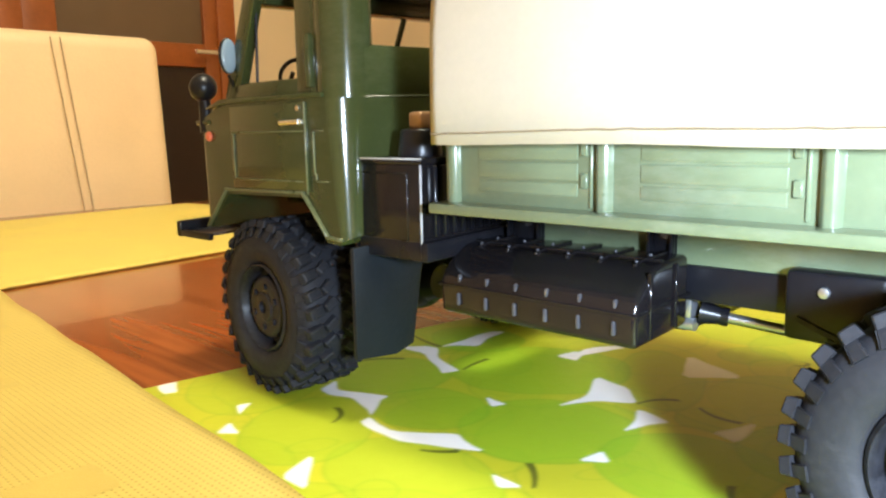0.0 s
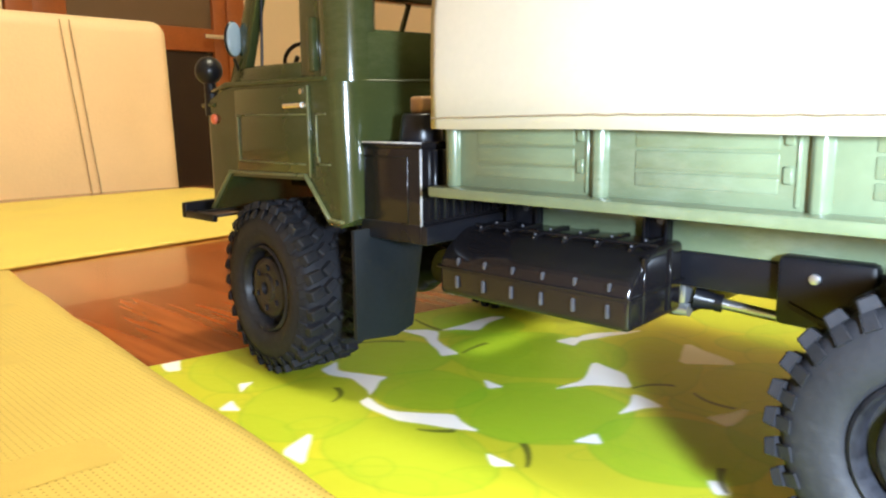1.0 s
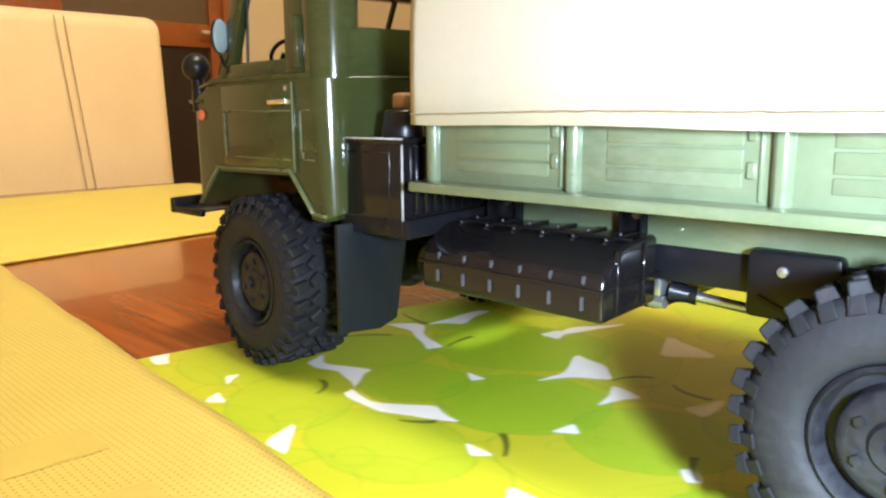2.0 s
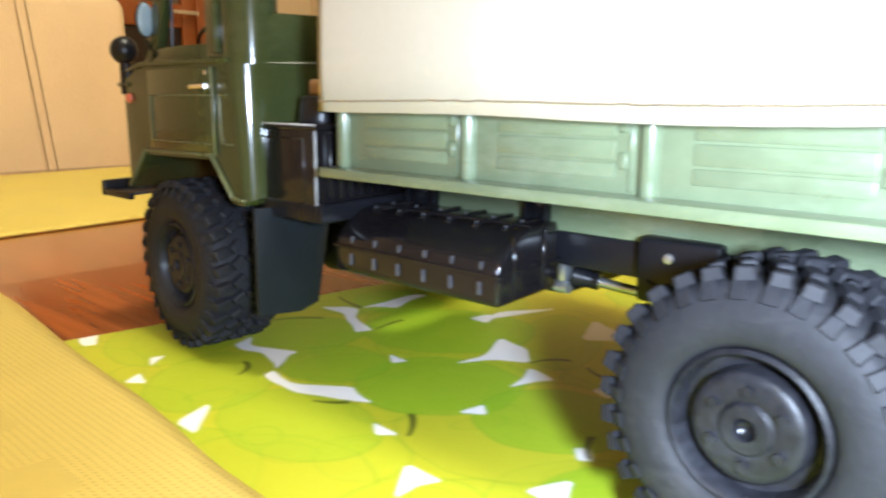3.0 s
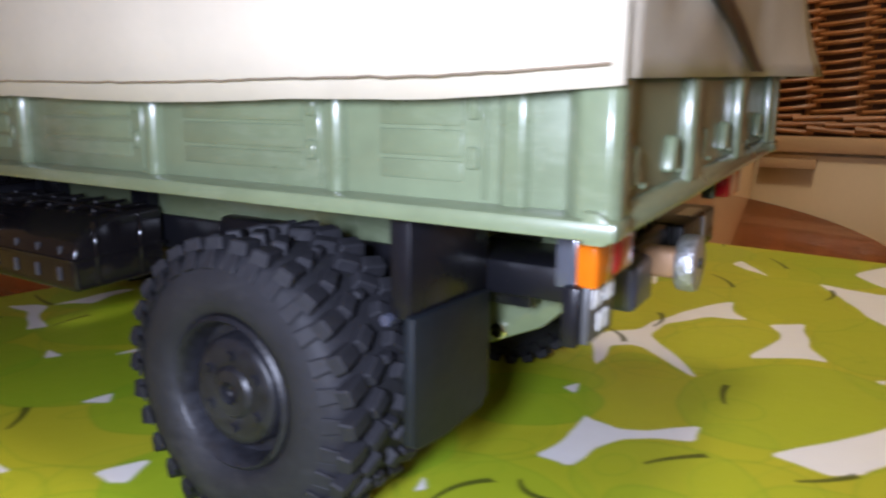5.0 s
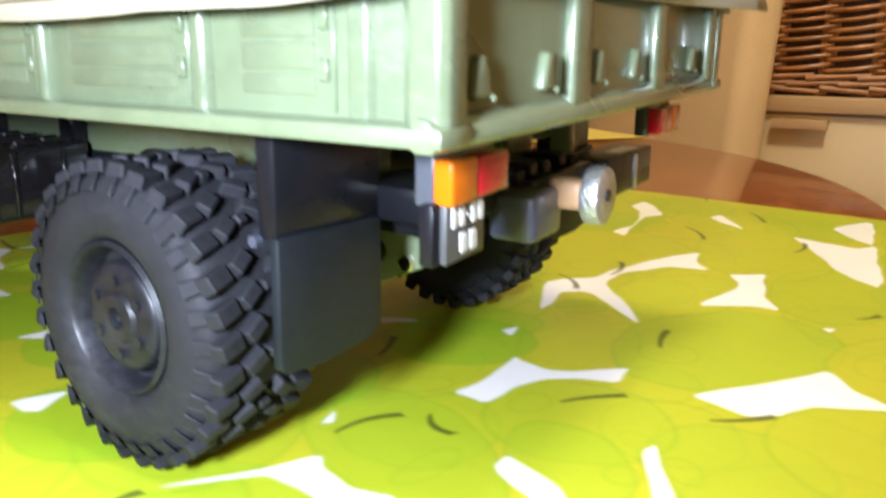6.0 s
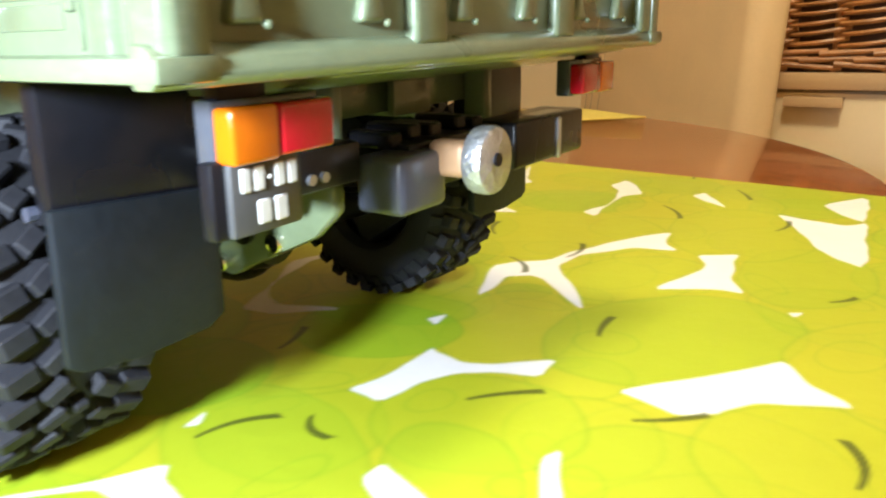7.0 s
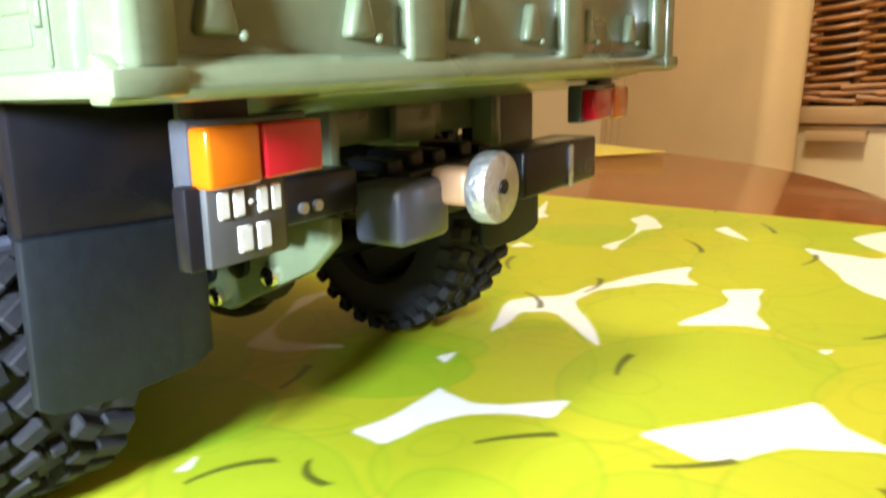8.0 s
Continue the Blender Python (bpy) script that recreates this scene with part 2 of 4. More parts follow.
ROUND_B = [(-40, -36, 13), (230, 324, 18), (230, -12, 27), (275, 3, 22), (242, 48, 19), (326, 54, 26), (218, 126, 19), (245, 183, 20), (83, -57, 27), (-40, -12, 13), (104, 72, 8), (95, 9, 9), (191, 291, 27), (176, 120, 10), (236, 150, 8), (146, 276, 27), (71, 87, 16), (254, 156, 8), (251, 207, 10), (-7, 3, 22), (29, 21, 9), (-1, 81, 16), (278, 192, 7), (11, -27, 8), (158, -24, 26), (125, 75, 10), (212, 78, 25), (290, 78, 16)]
# greener apples beside and under the truck, torch's green cast painted in: centre, half-axes and turn
GREENS = [(54, 82, 35, 29, 0.6), (92, 36, 28, 25, 0.5), (15, 40, 24, 21, 0.4), (136, 40, 25, 22, 0.6), (52, 25, 20, 18, 0), (219, 100, 23, 20, 0.3), (8, 98, 22, 18, 0), (165, 70, 26, 24, 0), (196, 50, 26, 22, 0.4), (180, 10, 24, 20, 0)]
# white gaps between the apples: corners in turn, in millimetres
GAPS_A = [[(-41, -26), (-42, -18), (-37, -20), (-29, -24), (-30, -28)], [(0, -17), (2, -12), (5, -17), (8, -21)], [(18, -34), (12, -26), (23, -30)], [(59, -38), (52, -23), (70, -38)], [(9, 12), (5, 22), (14, 16), (24, 19), (33, 23), (34, 18), (40, 11), (43, 7), (37, 10), (25, 13), (17, 11)], [(45, 1), (44, 6), (59, 3), (74, 14), (79, 12), (89, 11), (78, 4), (64, -1)], [(-10, 66), (-2, 76), (4, 77), (12, 69), (23, 63), (33, 60), (30, 53), (20, 60), (5, 68)]]
GAPS_B = [[(4, 79), (5, 95), (4, 112), (9, 116), (11, 104), (16, 91), (8, 85)], [(50, 101), (51, 111), (56, 110), (60, 100)], [(76, 88), (92, 85), (101, 74), (90, 67), (83, 54), (85, 67)], [(104, 69), (118, 65), (114, 59), (111, 49), (109, 60)], [(112, 23), (113, 33), (119, 28)], [(100, 2), (111, 0), (106, -4)], [(60, 45), (70, 44), (67, 39)], [(89, 135), (118, 121), (100, 108)], [(131, 67), (138, 83), (140, 64)], [(124, -10), (137, -9), (134, -15), (134, -23)], [(155, 0), (160, 12), (166, 2), (162, -1)]]
GAPS_C = [[(150, 28), (153, 30), (158, 24), (155, 22)], [(54, 100), (52, 118), (69, 140), (60, 117)], [(176, 90), (168, 107), (150, 133), (154, 149), (157, 146), (156, 137), (160, 123), (164, 111), (175, 102), (182, 99), (199, 106), (200, 104), (188, 93)], [(238, 67), (241, 80), (240, 97), (243, 95), (251, 94), (259, 98), (269, 109), (271, 98), (261, 94), (254, 89), (249, 78), (248, 66)], [(225, 114), (228, 120), (230, 111)]]
GAPS_D = [[(227, 139), (212, 169), (217, 178), (226, 186), (227, 201), (234, 224), (246, 251), (252, 231), (259, 224), (243, 218), (232, 199), (232, 182), (238, 171), (250, 158), (259, 145), (247, 153), (234, 165), (229, 166), (223, 161), (227, 146)], [(268, 175), (274, 202), (272, 212), (267, 222), (279, 230), (280, 218), (285, 198), (293, 185), (286, 185), (278, 180)], [(289, 100), (294, 109), (302, 120), (314, 137), (316, 136), (321, 127), (330, 121), (331, 119), (324, 116), (314, 111), (310, 103), (310, 102), (303, 97), (297, 98)]]
GAPS_E = [[(199, 267), (203, 288), (193, 325), (181, 341), (183, 360), (207, 324), (199, 310), (208, 262)], [(229, 332), (231, 344), (252, 311), (239, 321)], [(273, 309), (286, 304), (302, 301), (309, 312), (319, 235), (308, 244), (299, 256), (291, 277)], [(286, 343), (302, 375), (309, 312), (297, 324)], [(124, 337), (110, 380), (129, 340), (142, 325), (138, 316)], [(165, 245), (164, 257), (175, 251)], [(223, 36), (222, 43), (225, 38)], [(307, 175), (311, 177), (309, 172)]]
GAPS_F = [[(216, -2), (226, 11), (233, 25), (237, 21), (246, 18), (256, 22), (255, 15), (257, 8), (254, 5), (247, 11), (238, 13), (230, 13), (223, 5)], [(266, 42), (266, 48), (272, 46), (280, 42), (286, 36), (293, 32), (288, 29), (284, 33), (276, 36)], [(288, 66), (289, 70), (294, 61), (302, 49), (308, 43), (302, 39), (298, 47)]]
# stems: both ends in millimetres
STEMS_A = [(229, 34, 236, 50), (241, 54, 251, 49), (263, 78, 275, 91), (208, 75, 202, 90), (212, 182, 226, 168), (229, 193, 225, 214), (271, 128, 268, 144), (296, 89, 308, 100), (225, 301, 241, 278), (281, 276, 281, 298), (243, 360, 256, 336), (315, 191, 321, 200), (189, 209, 178, 230), (126, 148, 128, 155), (213, 382, 211, 399)]
STEMS_B = [(246, 1, 237, 6), (290, 43, 304, 42), (337, 87, 332, 104), (214, -14, 215, -5), (-18, 84, 4, 79), (-8, 39, 5, 57), (38, -5, 28, 4), (33, 62, 31, 79), (113, 2, 103, 13), (102, 73, 111, 85), (119, 83, 135, 79), (157, 25, 150, 37), (74, -1, 83, 6)]


def gap_distance(X, Y, corners):
    """Signed distance to a gap with softened corners; negative inside."""
    ring = []
    for n, (x, y) in enumerate(corners):
        (xa, ya), (xb, yb) = corners[n - 1], corners[(n + 1) % len(corners)]
        ring += [(x + 0.12 * (xa - x), y + 0.12 * (ya - y)), (x + 0.12 * (xb - x), y + 0.12 * (yb - y))]
    best, inside = np.full(X.shape, 1e9), np.zeros(X.shape, bool)
    for (xa, ya), (xb, yb) in zip(ring, ring[1:] + ring[:1]):
        dx, dy = xb - xa, yb - ya
        u = np.clip(((X - xa) * dx + (Y - ya) * dy) / (dx * dx + dy * dy + 1e-9), 0, 1)
        best = np.minimum(best, np.hypot(X - xa - u * dx, Y - ya - u * dy))
        if dy:
            inside ^= ((Y < ya) != (Y < yb)) & (X < xa + (Y - ya) * dx / dy)
    return np.where(inside, -best, best)


def print_colour(X, Y):
    """The printed colour at points in millimetres: apples in clear inks over white, so that overlaps are deeper."""
    rng = np.random.default_rng(4)
    wx = X + 0.5 * np.sin(Y / 7.3 + 1) + 0.25 * np.sin(Y / 3.1)
    wy = Y + 0.5 * np.sin(X / 6.7) + 0.25 * np.sin(X / 2.7 + 2)
    inks = np.array([(0.5, 0.49, 0.022), (0.43, 0.48, 0.02), (0.53, 0.48, 0.026), (0.38, 0.47, 0.02)])

    def dist(x, y, rx, ry, turn):
        c, s = math.cos(turn), math.sin(turn)
        u, v = ((wx - x) * c + (wy - y) * s) / rx, (-(wx - x) * s + (wy - y) * c) / ry
        return (np.hypot(u, v) - 1) * math.sqrt(rx * ry)

    # the apples overlap nearly everywhere
    rgb = np.ones(X.shape + (3,)) * inks[0] * 0.95
    done = np.ones(X.shape)
    small = [(x, y, r, r, 0) for x, y, r in ROUND_C + ROUND_A + ROUND_B]
    for x, y, rx, ry, turn in small + APPLES_D + APPLES_C + APPLES_B + APPLES_A:
        d = dist(x, y, rx, ry, turn)
        ink = inks[rng.integers(4)]
        k = np.clip(0.5 - d / 0.9, 0, 1)[..., None]
        over = np.where(done[..., None] > 0.5, rgb * 0.45 + 0.55 * ink * (0.86, 0.94, 0.9), ink)
        line = np.exp(-(d / 0.7) ** 2)[..., None] * (done[..., None] > 0.5) * 0.3
        rgb = rgb * (1 - k) + over * k
        rgb = rgb * (1 - line * (0.55, 0.3, 0.3))
        done = np.maximum(done, k[..., 0])
        # dimple: a faint loop beside the stalk
        a = rng.uniform(0, 6.28)
        e = dist(x + 0.62 * rx * math.cos(a), y + 0.62 * ry * math.sin(a), 0.2 * rx, 0.3 * ry, a)
        loop = (np.exp(-(e / 0.6) ** 2) * (done > 0.9) * 0.22)[..., None]
        rgb = rgb * (1 - loop * (0.6, 0.3, 0.3))
    # greener ink, mixed with the green tint of torchlight in the truck's shade
    for x, y, rx, ry, turn in GREENS:
        d = dist(x, y, rx, ry, turn)
        k = 0.6 * np.clip(0.5 - d / 0.9, 0, 1)[..., None]
        rgb = rgb * (1 - k) + np.array((0.24, 0.43, 0.015)) * k
        rgb = rgb * (1 - 0.25 * np.exp(-(d / 0.7) ** 2)[..., None] * (0.6, 0.3, 0.3))
    for corners in GAPS_A + GAPS_B + GAPS_C + GAPS_D + GAPS_E + GAPS_F:
        (xa, ya), (xb, yb) = (f(p) - d for p in [np.array(corners)] for f, d in ((lambda p: p.min(0), 3), (lambda p: p.max(0), -3)))
        near = (X > xa) & (X < xb) & (Y > ya) & (Y < yb)
        k = np.clip(0.5 - gap_distance(wx[near], wy[near], corners) / 1.0, 0, 1)[..., None]
        rgb[near] = rgb[near] * (1 - k) + np.array((0.84, 0.83, 0.8)) * k
    for n, (x0, y0, x1, y1) in enumerate(STEMS_A + STEMS_B):
        L = math.hypot(x1 - x0, y1 - y0)
        c, s = (x1 - x0) / L, (y1 - y0) / L
        u, v = (X - x0) * c + (Y - y0) * s, -(X - x0) * s + (Y - y0) * c
        bend = (1, -1, 0.4, -0.4)[n % 4] * 2.2 * (1 - (2 * u / L - 1) ** 2)
        d = np.maximum(np.abs(v - bend) - (0.55 + 0.7 * np.clip(u / L, 0, 1)), np.abs(u - L / 2) - L / 2)
        k = np.clip(0.5 - d / 0.8, 0, 1)[..., None] * 0.88
        rgb = rgb * (1 - k) + np.array((0.055, 0.07, 0.012)) * k
    return rgb


def cloth_material():
    m = mat("apple_print_vinyl", (1, 1, 1), 0.4, var=0.05, scale=18, fine=140, bump=0.25, depth=0.0007, spec=0.35)
    t = m.node_tree
    b = t.nodes["Principled BSDF"]
    tone = b.inputs["Base Color"].links[0].from_socket
    ink = t.nodes.new("ShaderNodeVertexColor")
    ink.layer_name = "print"
    both_ = t.nodes.new("ShaderNodeVectorMath")
    both_.operation = "MULTIPLY"
    t.links.new(ink.outputs["Color"], both_.inputs[0])
    t.links.new(tone, both_.inputs[1])
    t.links.new(both_.outputs[0], b.inputs["Base Color"])
    return m


CLOTH = cloth_material()

# ---- mesh helpers: all numbers in millimetres ----
MM = 0.001
BASE = {}


def join(bm, tmp):
    me = bpy.data.meshes.new("tmp")
    tmp.to_mesh(me)
    bm.from_mesh(me)
    bpy.data.meshes.remove(me)
    tmp.free()
    return bm


def box(x0, x1, y0, y1, z0, z1, bevel=0.0, seg=2, bm=None, turn=None):
    """A box with rounded edges; turn: a matrix about its own centre."""
    tmp = bmesh.new()
    c = Vector(((x0 + x1) / 2, (y0 + y1) / 2, (z0 + z1) / 2))
    bmesh.ops.create_cube(tmp, size=1, matrix=Matrix.Diagonal((abs(x1 - x0), abs(y1 - y0), abs(z1 - z0), 1)))
    if bevel:
        bmesh.ops.bevel(tmp, geom=tmp.edges[:], offset=bevel, segments=seg, profile=0.5, affect="EDGES")
    bmesh.ops.transform(tmp, matrix=Matrix.Translation(c) @ (turn or Matrix()), verts=tmp.verts)
    return join(bm or bmesh.new(), tmp)


def prism(profile, axis, a, b, bevel=0.0, seg=2, bm=None):
    """A profile, given in the two other axes in turn, drawn out along an axis from a to b."""
    tmp = bmesh.new()
    put = {"x": lambda p, q: (q, *p), "y": lambda p, q: (p[0], q, p[1]), "z": lambda p, q: (*p, q)}[axis]
    low = [tmp.verts.new(put(p, a)) for p in profile]
    high = [tmp.verts.new(put(p, b)) for p in profile]
    n = len(profile)
    tmp.faces.new(low), tmp.faces.new(high)
    for i in range(n):
        tmp.faces.new((low[i], low[(i + 1) % n], high[(i + 1) % n], high[i]))
    bmesh.ops.recalc_face_normals(tmp, faces=tmp.faces)
    if bevel:
        bmesh.ops.bevel(tmp, geom=tmp.edges[:], offset=bevel, segments=seg, profile=0.5, affect="EDGES", clamp_overlap=True)
    return join(bm or bmesh.new(), tmp)


def rod(p, q, r, r2=None, n=16, bm=None, bevel=0.0):
    p, q = Vector(p), Vector(q)
    tmp = bmesh.new()
    bmesh.ops.create_cone(tmp, cap_ends=True, segments=n, radius1=r, radius2=r if r2 is None else r2, depth=(q - p).length)
    if bevel:
        rims = [e for e in tmp.edges if abs(e.verts[0].co.z - e.verts[1].co.z) < 1e-6]
        bmesh.ops.bevel(tmp, geom=rims, offset=bevel, segments=2, profile=0.5, affect="EDGES")
    bmesh.ops.transform(tmp, matrix=Matrix.Translation((p + q) / 2) @ (q - p).to_track_quat("Z", "Y").to_matrix().to_4x4(), verts=tmp.verts)
    return join(bm or bmesh.new(), tmp)


def ball(c, r, bm=None, sx=1, sy=1, sz=1):
    tmp = bmesh.new()
    bmesh.ops.create_uvsphere(tmp, u_segments=20, v_segments=12, radius=r, matrix=Matrix.Translation(c) @ Matrix.Diagonal((sx, sy, sz, 1)))
    return join(bm or bmesh.new(), tmp)


def lathe(profile, n=48, bm=None):
    """Turns points (radius, y) round the y axis."""
    tmp = bmesh.new()
    rings = []
    for r, y in profile:
        rings.append([tmp.verts.new((r * math.cos(a), y, r * math.sin(a))) for a in (2 * math.pi * k / n for k in range(n))])
    for a, b in zip(rings, rings[1:]):
        for k in range(n):
            tmp.faces.new((a[k], a[(k + 1) % n], b[(k + 1) % n], b[k]))
    bmesh.ops.recalc_face_normals(tmp, faces=tmp.faces)
    return join(bm or bmesh.new(), tmp)


def thing(name, at, label, category, **more):
    ob = new(name)
    ob.location = [v * MM for v in at]
    ob.empty_display_size = 0.02
    BASE[ob] = Vector(ob.location)
    return tagged(ob, label, category, **more)


def lean(bm):
    """The sprung body sits a little lower on its near side, and the tail stands slightly askew."""
    for v in bm.verts:
        v.co.z += 0.028 * v.co.y
        v.co.x -= 0.036 * v.co.y
    return bm


def part(name, bm, material, parent=None, label="", smooth=40):
    """Links a bmesh, drawn in world millimetres, as one mesh under a thing or part."""
    me = bpy.data.meshes.new(name)
    bmesh.ops.scale(bm, vec=(MM, MM, MM), verts=bm.verts)
    bm.to_mesh(me)
    bm.free()
    me.materials.append(material)
    me.polygons.foreach_set("use_smooth", [True] * len(me.polygons))
    me.set_sharp_from_angle(angle=radians(smooth))
    ob = new(name, me)
    BASE[ob] = Vector((0, 0, 0))
    if parent:
        ob.parent = parent
        ob.matrix_parent_inverse = Matrix.Translation(-BASE[parent])
    if label:
        tagged(ob, label)
    return ob


def setting(name, bm, material, label, category=""):
    return tagged(part(name, bm, material), label, category or name.split("_")[0], kind="structure")


# ---- the room ----
setting("floor", box(-2300, 2000, -2000, 1800, -790, -750), FLOOR, "brown wooden floor under the round table", "floor")
setting("ceiling", box(-2300, 2000, -2000, 1800, 1750, 1790), CEIL, "plain white ceiling of the dining room", "ceiling")
setting("wall_north", box(-2300, 2000, 1750, 1800, -750, 1750), WALL, "cream painted wall behind the sideboard", "wall")
setting("wall_south", box(-2300, 2000, -2050, -2000, -750, 1750), WALL, "cream painted dining room wall", "wall")
setting("wall_east", box(2000, 2050, -2000, 1800, -750, 1750), WALL, "cream painted dining room wall", "wall")
bm = box(-2300, -2220, -2000, 560, -750, 1750)
box(-2300, -2220, 1330, 1750, -750, 1750, bm=bm)
box(-2300, -2220, 560, 1330, 1300, 1750, bm=bm)
setting("wall_west", bm, WALL, "cream painted wall with a doorway", "wall")
setting("wall_hall", box(-2420, -2400, 400, 1500, -750, 1750), DARKPANE, "dark hall wall behind the door", "wall")

door = tagged(part("door_1", box(-2262, -2222, 640, 735, -750, 1290, 4), DOORWOOD), "orange-brown wooden door with frosted panes, closed", "door", kind="structure")
part("stile", box(-2262, -2222, 1212, 1262, -750, 1290, 4), DOORWOOD, door)
part("mid_rail", box(-2260, -2220, 735, 1212, 318, 396, 4), DOORWOOD, door)
part("top_rail", box(-2260, -2220, 735, 1212, 1180, 1290, 4), DOORWOOD, door)
part("bottom_rail", box(-2260, -2220, 735, 1212, -750, -560, 4), DOORWOOD, door)
part("pane", box(-2246, -2238, 735, 1212, 396, 1180), PANE, door, "grey-brown frosted glass pane")
part("lower_panel", box(-2246, -2238, 735, 1212, -560, 318), DARKPANE, door, "dark brown lower panel")
handle = part("door_handle", rod((-2222, 1237, 365), (-2170, 1237, 365), 9), CHROME, door, "polished metal door handle")
part("lever", rod((-2172, 1240, 365), (-2172, 1150, 365), 8), CHROME, handle)
bm = box(-2280, -2214, 566, 640, -750, 1300, 5)
box(-2280, -2214, 1262, 1330, -750, 1300, 5, bm=bm)
setting("door_frame", bm, DOORWOOD, "orange-brown wooden door frame", "frame")


# ---- the table and what lies on it ----
def round_outline(n=96, grow=0.0):
    pts = []
    for k in range(n):
        a = 2 * math.pi * k / n
        c, s = math.cos(a), math.sin(a)
        far = 550 if s > 0 else 640
        e = 1.0 if s > 0 else 0.8
        pts.append((-230 + (560 + grow) * math.copysign(abs(c) ** e, c), 270 + (far + grow) * math.copysign(abs(s) ** e, s)))
    return pts


def slab(outline, z0, z1, edge=3):
    return prism(outline, "z", z0, z1, edge, 3)


table = thing("dining_table", (-230, 270, -750), "glossy red-brown round wooden dining table", "table")
part("tabletop", slab(round_outline(), -32, -1.5), VENEER, table)
part("apron", slab(round_outline(64, -90), -100, -34, 0), VENEER, table)
for x, y in ((-560, -40), (100, -40), (-560, 570), (100, 570)):
    part("leg", prism([(x - 28, y - 28), (x + 28, y - 28), (x + 28, y + 28), (x - 28, y + 28)], "z", -750, -100, 4), VENEER, table)


def sheet(corners, z, thick, name, material, label, category, wave=0.0, n=40):
    """A thin flexible sheet over four corners in turn, slightly uneven."""
    tmp = bmesh.new()
    a, b, c, d = (Vector(p) for p in corners)
    grid = []
    for i in range(n + 1):
        row = []
        for j in range(n + 1):
            u, v = i / n, j / n
            p = (a * (1 - u) + b * u) * (1 - v) + (d * (1 - u) + c * u) * v
            e = max(0.0, 1 - 12 * min(u, v, 1 - u, 1 - v))
            q = noise.noise(Vector((p.x / 60, p.y / 60, z)))
            row.append(tmp.verts.new((p.x + wave * 2.2 * e * q, p.y + wave * 2.2 * e * noise.noise(Vector((p.x / 45, p.y / 45, 9 + z))), z + wave * max(0, q) * 0.8)))
        grid.append(row)
    for i in range(n):
        for j in range(n):
            tmp.faces.new((grid[i][j], grid[i + 1][j], grid[i + 1][j + 1], grid[i][j + 1]))
    bmesh.ops.recalc_face_normals(tmp, faces=tmp.faces)
    if sum(f.normal.z for f in tmp.faces) < 0:
        bmesh.ops.reverse_faces(tmp, faces=tmp.faces)
    ob = part(name, tmp, material)
    s = ob.modifiers.new("thickness", "SOLIDIFY")
    s.thickness, s.offset = thick * MM, -1.0
    return tagged(ob, label, category)


def table_cloth():
    """A vinyl sheet, finely divided so that its print is sharp."""
    nx, ny = 580, 700
    u, v = np.meshgrid(np.linspace(0, 1, nx), np.linspace(0, 1, ny), indexing="ij")
    a, b, c, d = (np.array(p, float) for p in ((-52, -110), (345, -110), (345, 378), (18, 406)))
    P = (a * (1 - u[..., None]) + b * u[..., None]) * (1 - v[..., None]) + (d * (1 - u[..., None]) + c * u[..., None]) * v[..., None]
    X, Y = P[..., 0], P[..., 1]
    Z = 0.12 * np.sin(X / 31) * np.sin(Y / 27 + 1)
    co = np.stack([X, Y, Z], -1).reshape(-1, 3) * MM
    k = np.arange(nx * ny).reshape(nx, ny)
    quads = np.stack([k[:-1, :-1], k[1:, :-1], k[1:, 1:], k[:-1, 1:]], -1).reshape(-1, 4)
    me = bpy.data.meshes.new("table_cloth")
    me.vertices.add(len(co))
    me.vertices.foreach_set("co", co.ravel())
    me.loops.add(quads.size)
    me.loops.foreach_set("vertex_index", quads.ravel())
    me.polygons.add(len(quads))
    me.polygons.foreach_set("loop_start", np.arange(0, quads.size, 4))
    me.update(calc_edges=True)
    me.polygons.foreach_set("use_smooth", [True] * len(quads))
    ink = me.color_attributes.new("print", "FLOAT_COLOR", "POINT")
    ink.data.foreach_set("color", np.concatenate([print_colour(X, Y).reshape(-1, 3), np.ones((nx * ny, 1))], 1).ravel())
    me.materials.append(CLOTH)
    ob = new("table_cloth", me)
    s = ob.modifiers.new("thickness", "SOLIDIFY")
    s.thickness, s.offset = 0.9 * MM, -1.0
    return tagged(ob, "vinyl table cover printed with green apples on white", "tablecloth")


table_cloth()
near_mat = sheet(((-274, -338), (116, -335), (122, -48), (-274, -13)), 2.6, 1.6, "placemat", NEARMAT, "gold perforated woven vinyl placemat beside the truck", "placemat", 1.0, 60)
for x0, end in ((-178, -38), (-134, -150), (-90, -63), (-46, -190), (17, -72), (62, -73)):
    tmp = bmesh.new()
    rows = []
    for i in range(7):
        row = []
        for j in range(31):
            x, y = x0 + 20 * i / 6, end + 0.6 * math.sin(i * 2.1 + x0) - 75 * j / 30
            row.append(tmp.verts.new((x + 0.4 * math.sin(j), y, 2.75 + 0.8 * max(0, noise.noise(Vector((x / 60, y / 60, 2.6)))))))
        rows.append(row)
    for p, q in zip(rows, rows[1:]):
        for j in range(30):
            tmp.faces.new((p[j], q[j], q[j + 1], p[j + 1]))
    bmesh.ops.recalc_face_normals(tmp, faces=tmp.faces)
    part("woven_band", tmp, BAND, near_mat, "slightly darker close-woven band")
sheet(((-291, -22), (-348, 400), (-736, 345), (-705, -60)), 0.9, 1.8, "placemat", FARMAT, "yellow woven vinyl placemat in front of the chair", "placemat", 0.5)
sheet(((45, 742), (-84, 822), (-200, 610), (-88, 530)), 0.9, 1.8, "placemat", FARMAT, "yellow woven vinyl placemat at the far table edge", "placemat", 0.5)


